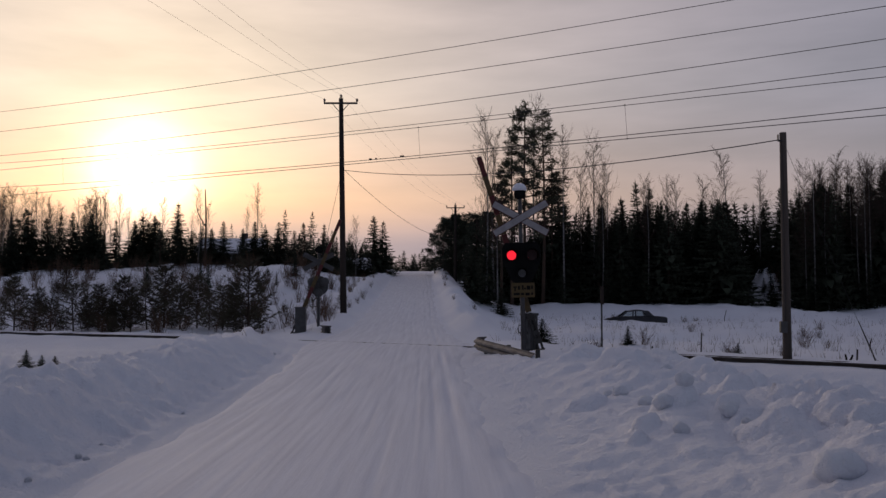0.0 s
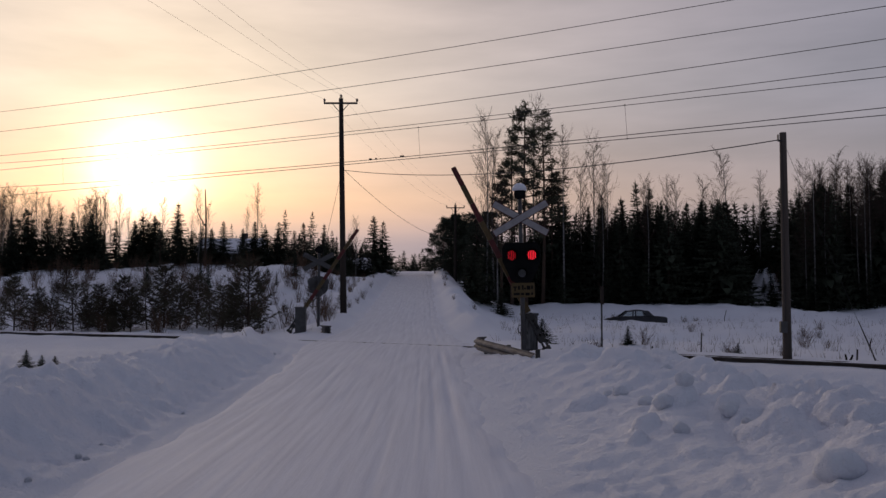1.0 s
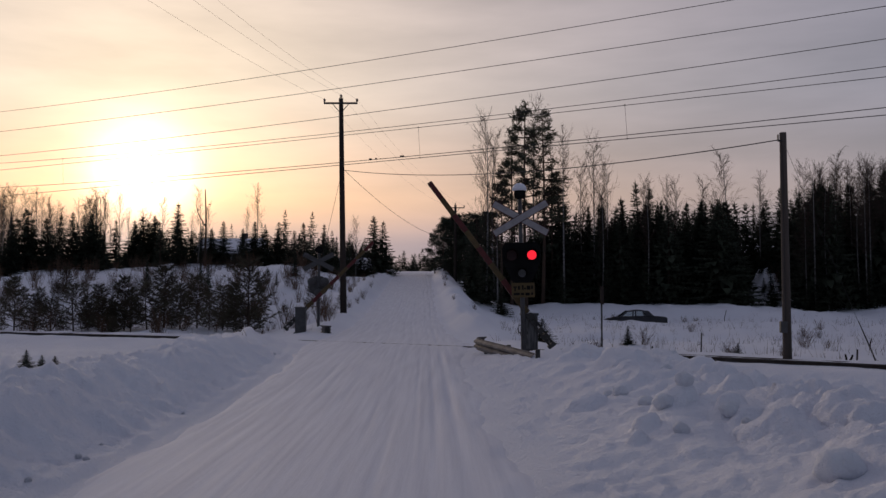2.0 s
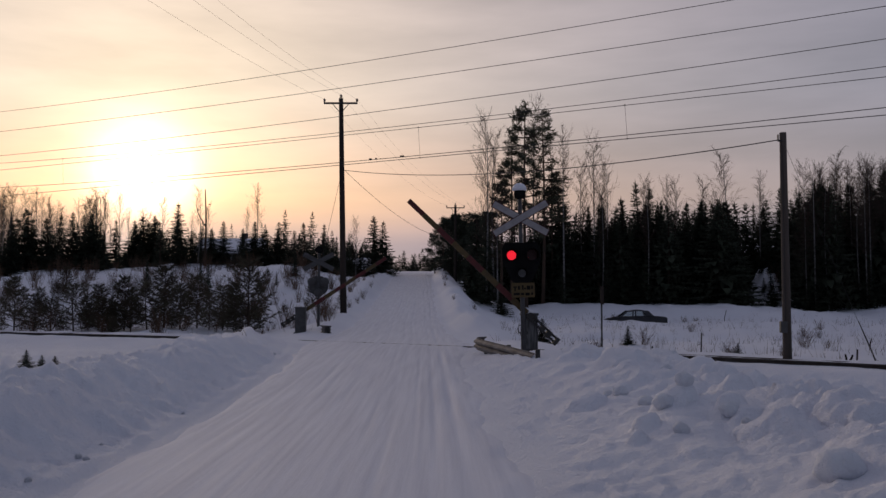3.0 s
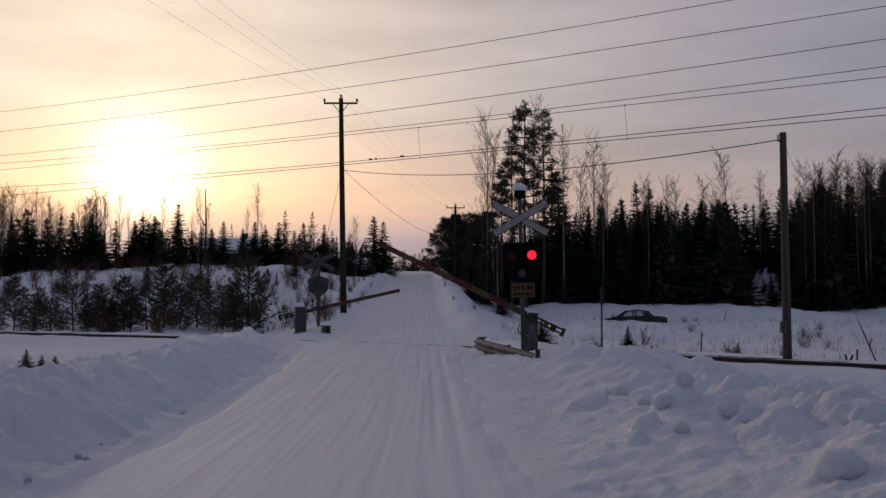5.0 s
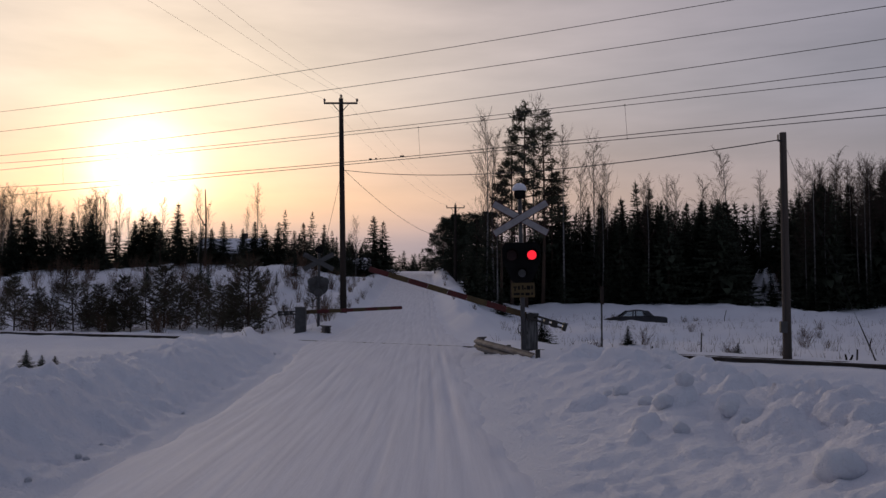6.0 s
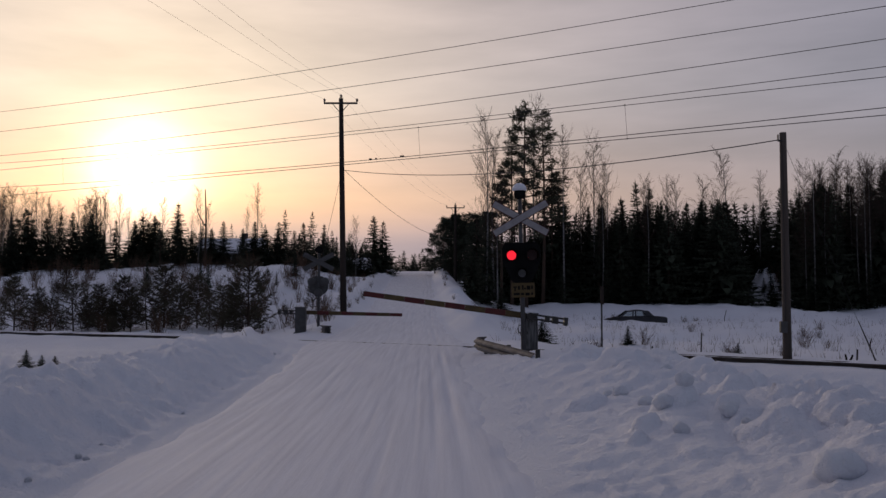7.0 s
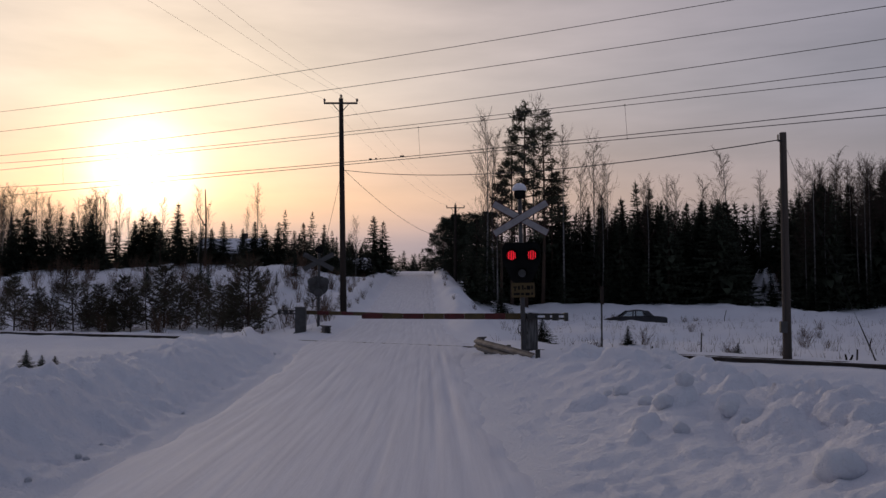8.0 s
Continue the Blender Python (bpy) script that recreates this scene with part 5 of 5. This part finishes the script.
    for _ in range(170):
        a = r.uniform(-60, 60)
        d = r.uniform(125, 210)
        x, y = d * math.sin(radians(a)), d * math.cos(radians(a))
        if abs(x - float(lane_x(y))) < 4.5 and y < 165:
            continue
        z, s = gz(x, y) - 0.1, r.uniform(0.55, 0.95) * (0.6 if abs(x + 4) < 14 else 1)
        src = low[r.randrange(2)]
        n = len(g.v)
        g.v += [(x + vx * s * 1.3, y + vy * s * 1.3, z + vz * s) for vx, vy, vz in src.v]
        g.f += [tuple(n + q for q in f) for f in src.f]
    for _ in range(120):
        x, y = r.uniform(-20, 9), r.uniform(172, 215)
        z, s = gz(x, y) - 0.1, r.uniform(0.5, 0.85)
        src = low[r.randrange(2)]
        n = len(g.v)
        g.v += [(x + vx * s * 2.0, y + vy * s * 2.0, z + vz * s) for vx, vy, vz in src.v]
        g.f += [tuple(n + q for q in f) for f in src.f]
    for i, m in BACK:
        co = np.array(low[i % 2].v)
        mm = np.array(m)
        co = co @ mm[:3, :3].T + mm[:3, 3]
        n = len(g.v)
        g.v += [tuple(p) for p in co.tolist()]
        g.f += [(n + 3 * k, n + 3 * k + 1, n + 3 * k + 2) for k in range(len(co) // 3)]
    tagged(part("far_woods", g, SPRUCE), "distant dark spruce woods on the snowy rise", "forest", kind="stuff")


# ---- clods on the ploughed banks ----
def build_clods():
    r = random.Random(21)
    kinds = []
    for i in range(5):
        g = Geo()
        bm = bmesh.new()
        bmesh.ops.create_icosphere(bm, subdivisions=3, radius=1)
        for v in bm.verts:
            k = 1 + 0.20 * noise.noise(v.co * 1.4 + Vector((i * 7, 0, 0))) + 0.12 * noise.noise(v.co * 4 + Vector((0, i * 5, 0)))
            v.co = Vector((v.co.x * k, v.co.y * k * 0.95, v.co.z * k * 0.82))
        g.merge(bm)
        kinds.append(g.mesh("snow_clod", CLOD_SNOW, True))
    spots = [(2.97, 6.85, 0.19), (2.62, 10.9, 0.13), (3.2, 10.2, 0.12)]
    for _ in range(11):
        y = r.uniform(7, 18)
        s = lane_half(y) + r.uniform(1.6, 4.6)
        spots.append((float(lane_x(y) + s), y, r.uniform(0.07, 0.13)))
    for _ in range(12):
        y = r.uniform(6, 24)
        spots.append((float(lane_x(y) - lane_half(y) - r.uniform(0.22, 0.42)), y, r.uniform(0.018, 0.038)))
    for x, y, s in spots:
        ob = new("snow_clod", kinds[r.randrange(5)])
        ob.matrix_basis = pose(x, y, gz(x, y) + s * 0.18, r.uniform(-20, 20), r.uniform(-20, 20), r.uniform(0, 360)) @ Matrix.Diagonal((s, s, s, 1))
        tagged(ob, "clod of ploughed snow lying on the bank" if s > 0.065 else "small clod of snow at the road's edge", "snow clod", "clods of ploughed snow")


build_rails()
build_contact_lines()
build_feeders()
SHUTTERS = build_signal()
NEAR_BOOM = build_barrier(pose(2.30, 24.3, 0.02), -1, 4.43, 8, 1, 0.98, "half barrier with a red and yellow boom at the road", panel=True)
FAR_BOOM = build_barrier(pose(-5.87, 37.6, gz(-5.87, 37.6) - 0.02), 1, 4.16, 8, 1, 0.93 - gz(-5.87, 37.6), "half barrier on the other side of the track", panel=False)
build_far_signal()
build_guard_rail([(1.18, 24.9, 0.03), (0.94, 24.6, 0.03), (0.89, 24.2, 0.02), (1.05, 23.4, 0.0), (1.5, 21.6, -0.05), (1.98, 19.8, -0.12)], 0.25, "weathered steel guard rail sunk in the snow bank", ((1.05, 23.4), (1.5, 21.6), (1.98, 19.6)))
build_guard_rail([(-4.45, 36.3, 0.0), (-4.7, 36.1, 0.02), (-4.9, 36.4, 0.02), (-4.95, 37.4, 0.0)], 0.24, "short bent end of a steel guard rail in snow", ((-4.6, 36.1),))
build_poles()
build_car()
build_house(-20.8, 90.0, 4.4, 5.0, 6.0, 1.7, 1.0, "low dark house with a snowy roof and a chimney", True)
build_house(-9.1, 91.0, 3.5, 2.6, 4.0, 1.0, 0.7, "low shed with a snowy roof behind the spruces", False)
build_woods()
build_clods()


# ---- what moves ----
def motions():
    rows = ((0.0, 72.3), (0.5, 67.6), (1.0, 62.8), (1.5, 58.0), (3.0, 43.7), (3.5, 39.3), (4.0, 34.8), (4.5, 30.4), (6.0, 16.4), (6.5, 12.2), (7.0, 7.8), (7.5, 3.6), (7.8, 1.0), (8.0, 0.1))
    p = NEAR_BOOM.location.copy()
    walk(NEAR_BOOM, [(t, pose(p.x, p.y, p.z, 0, a, 0)) for t, a in rows])
    rows = ((0.0, 67.8), (0.5, 62.2), (1.0, 56.3), (1.5, 50.5), (3.0, 33.0), (3.5, 27.3), (4.0, 22.6), (4.5, 17.8), (5.8, 4.6), (6.0, 2.7), (6.2, 0.8), (6.4, -1.0), (6.6, -1.5), (8.0, -1.5))
    p = FAR_BOOM.location.copy()
    walk(FAR_BOOM, [(t, pose(p.x, p.y, p.z, 0, -a, 0)) for t, a in rows])
    # two lamps flash in turn: an added blade turns edge-on before the lit lens
    for k, blades in enumerate(SHUTTERS):
        wide_open = (85.6, 84.4)[k]
        lit = k == 0
        keys = [(0.0, wide_open if lit else 0.0)]
        for i in range(20):
            t = 0.21 + 0.3915 * i
            keys += [(t - 0.08, wide_open if lit else 0.0), (t + 0.08, 0.0 if lit else wide_open)]
            lit = not lit
        keys += [(7.933, wide_open if lit else 0.0), (8.0, 50.0 if lit else 44.0)]
        for blade in blades:
            p = blade.location.copy()
            walk(blade, [(t, pose(p.x, p.y, p.z, 0, 0, a)) for t, a in keys])


motions()
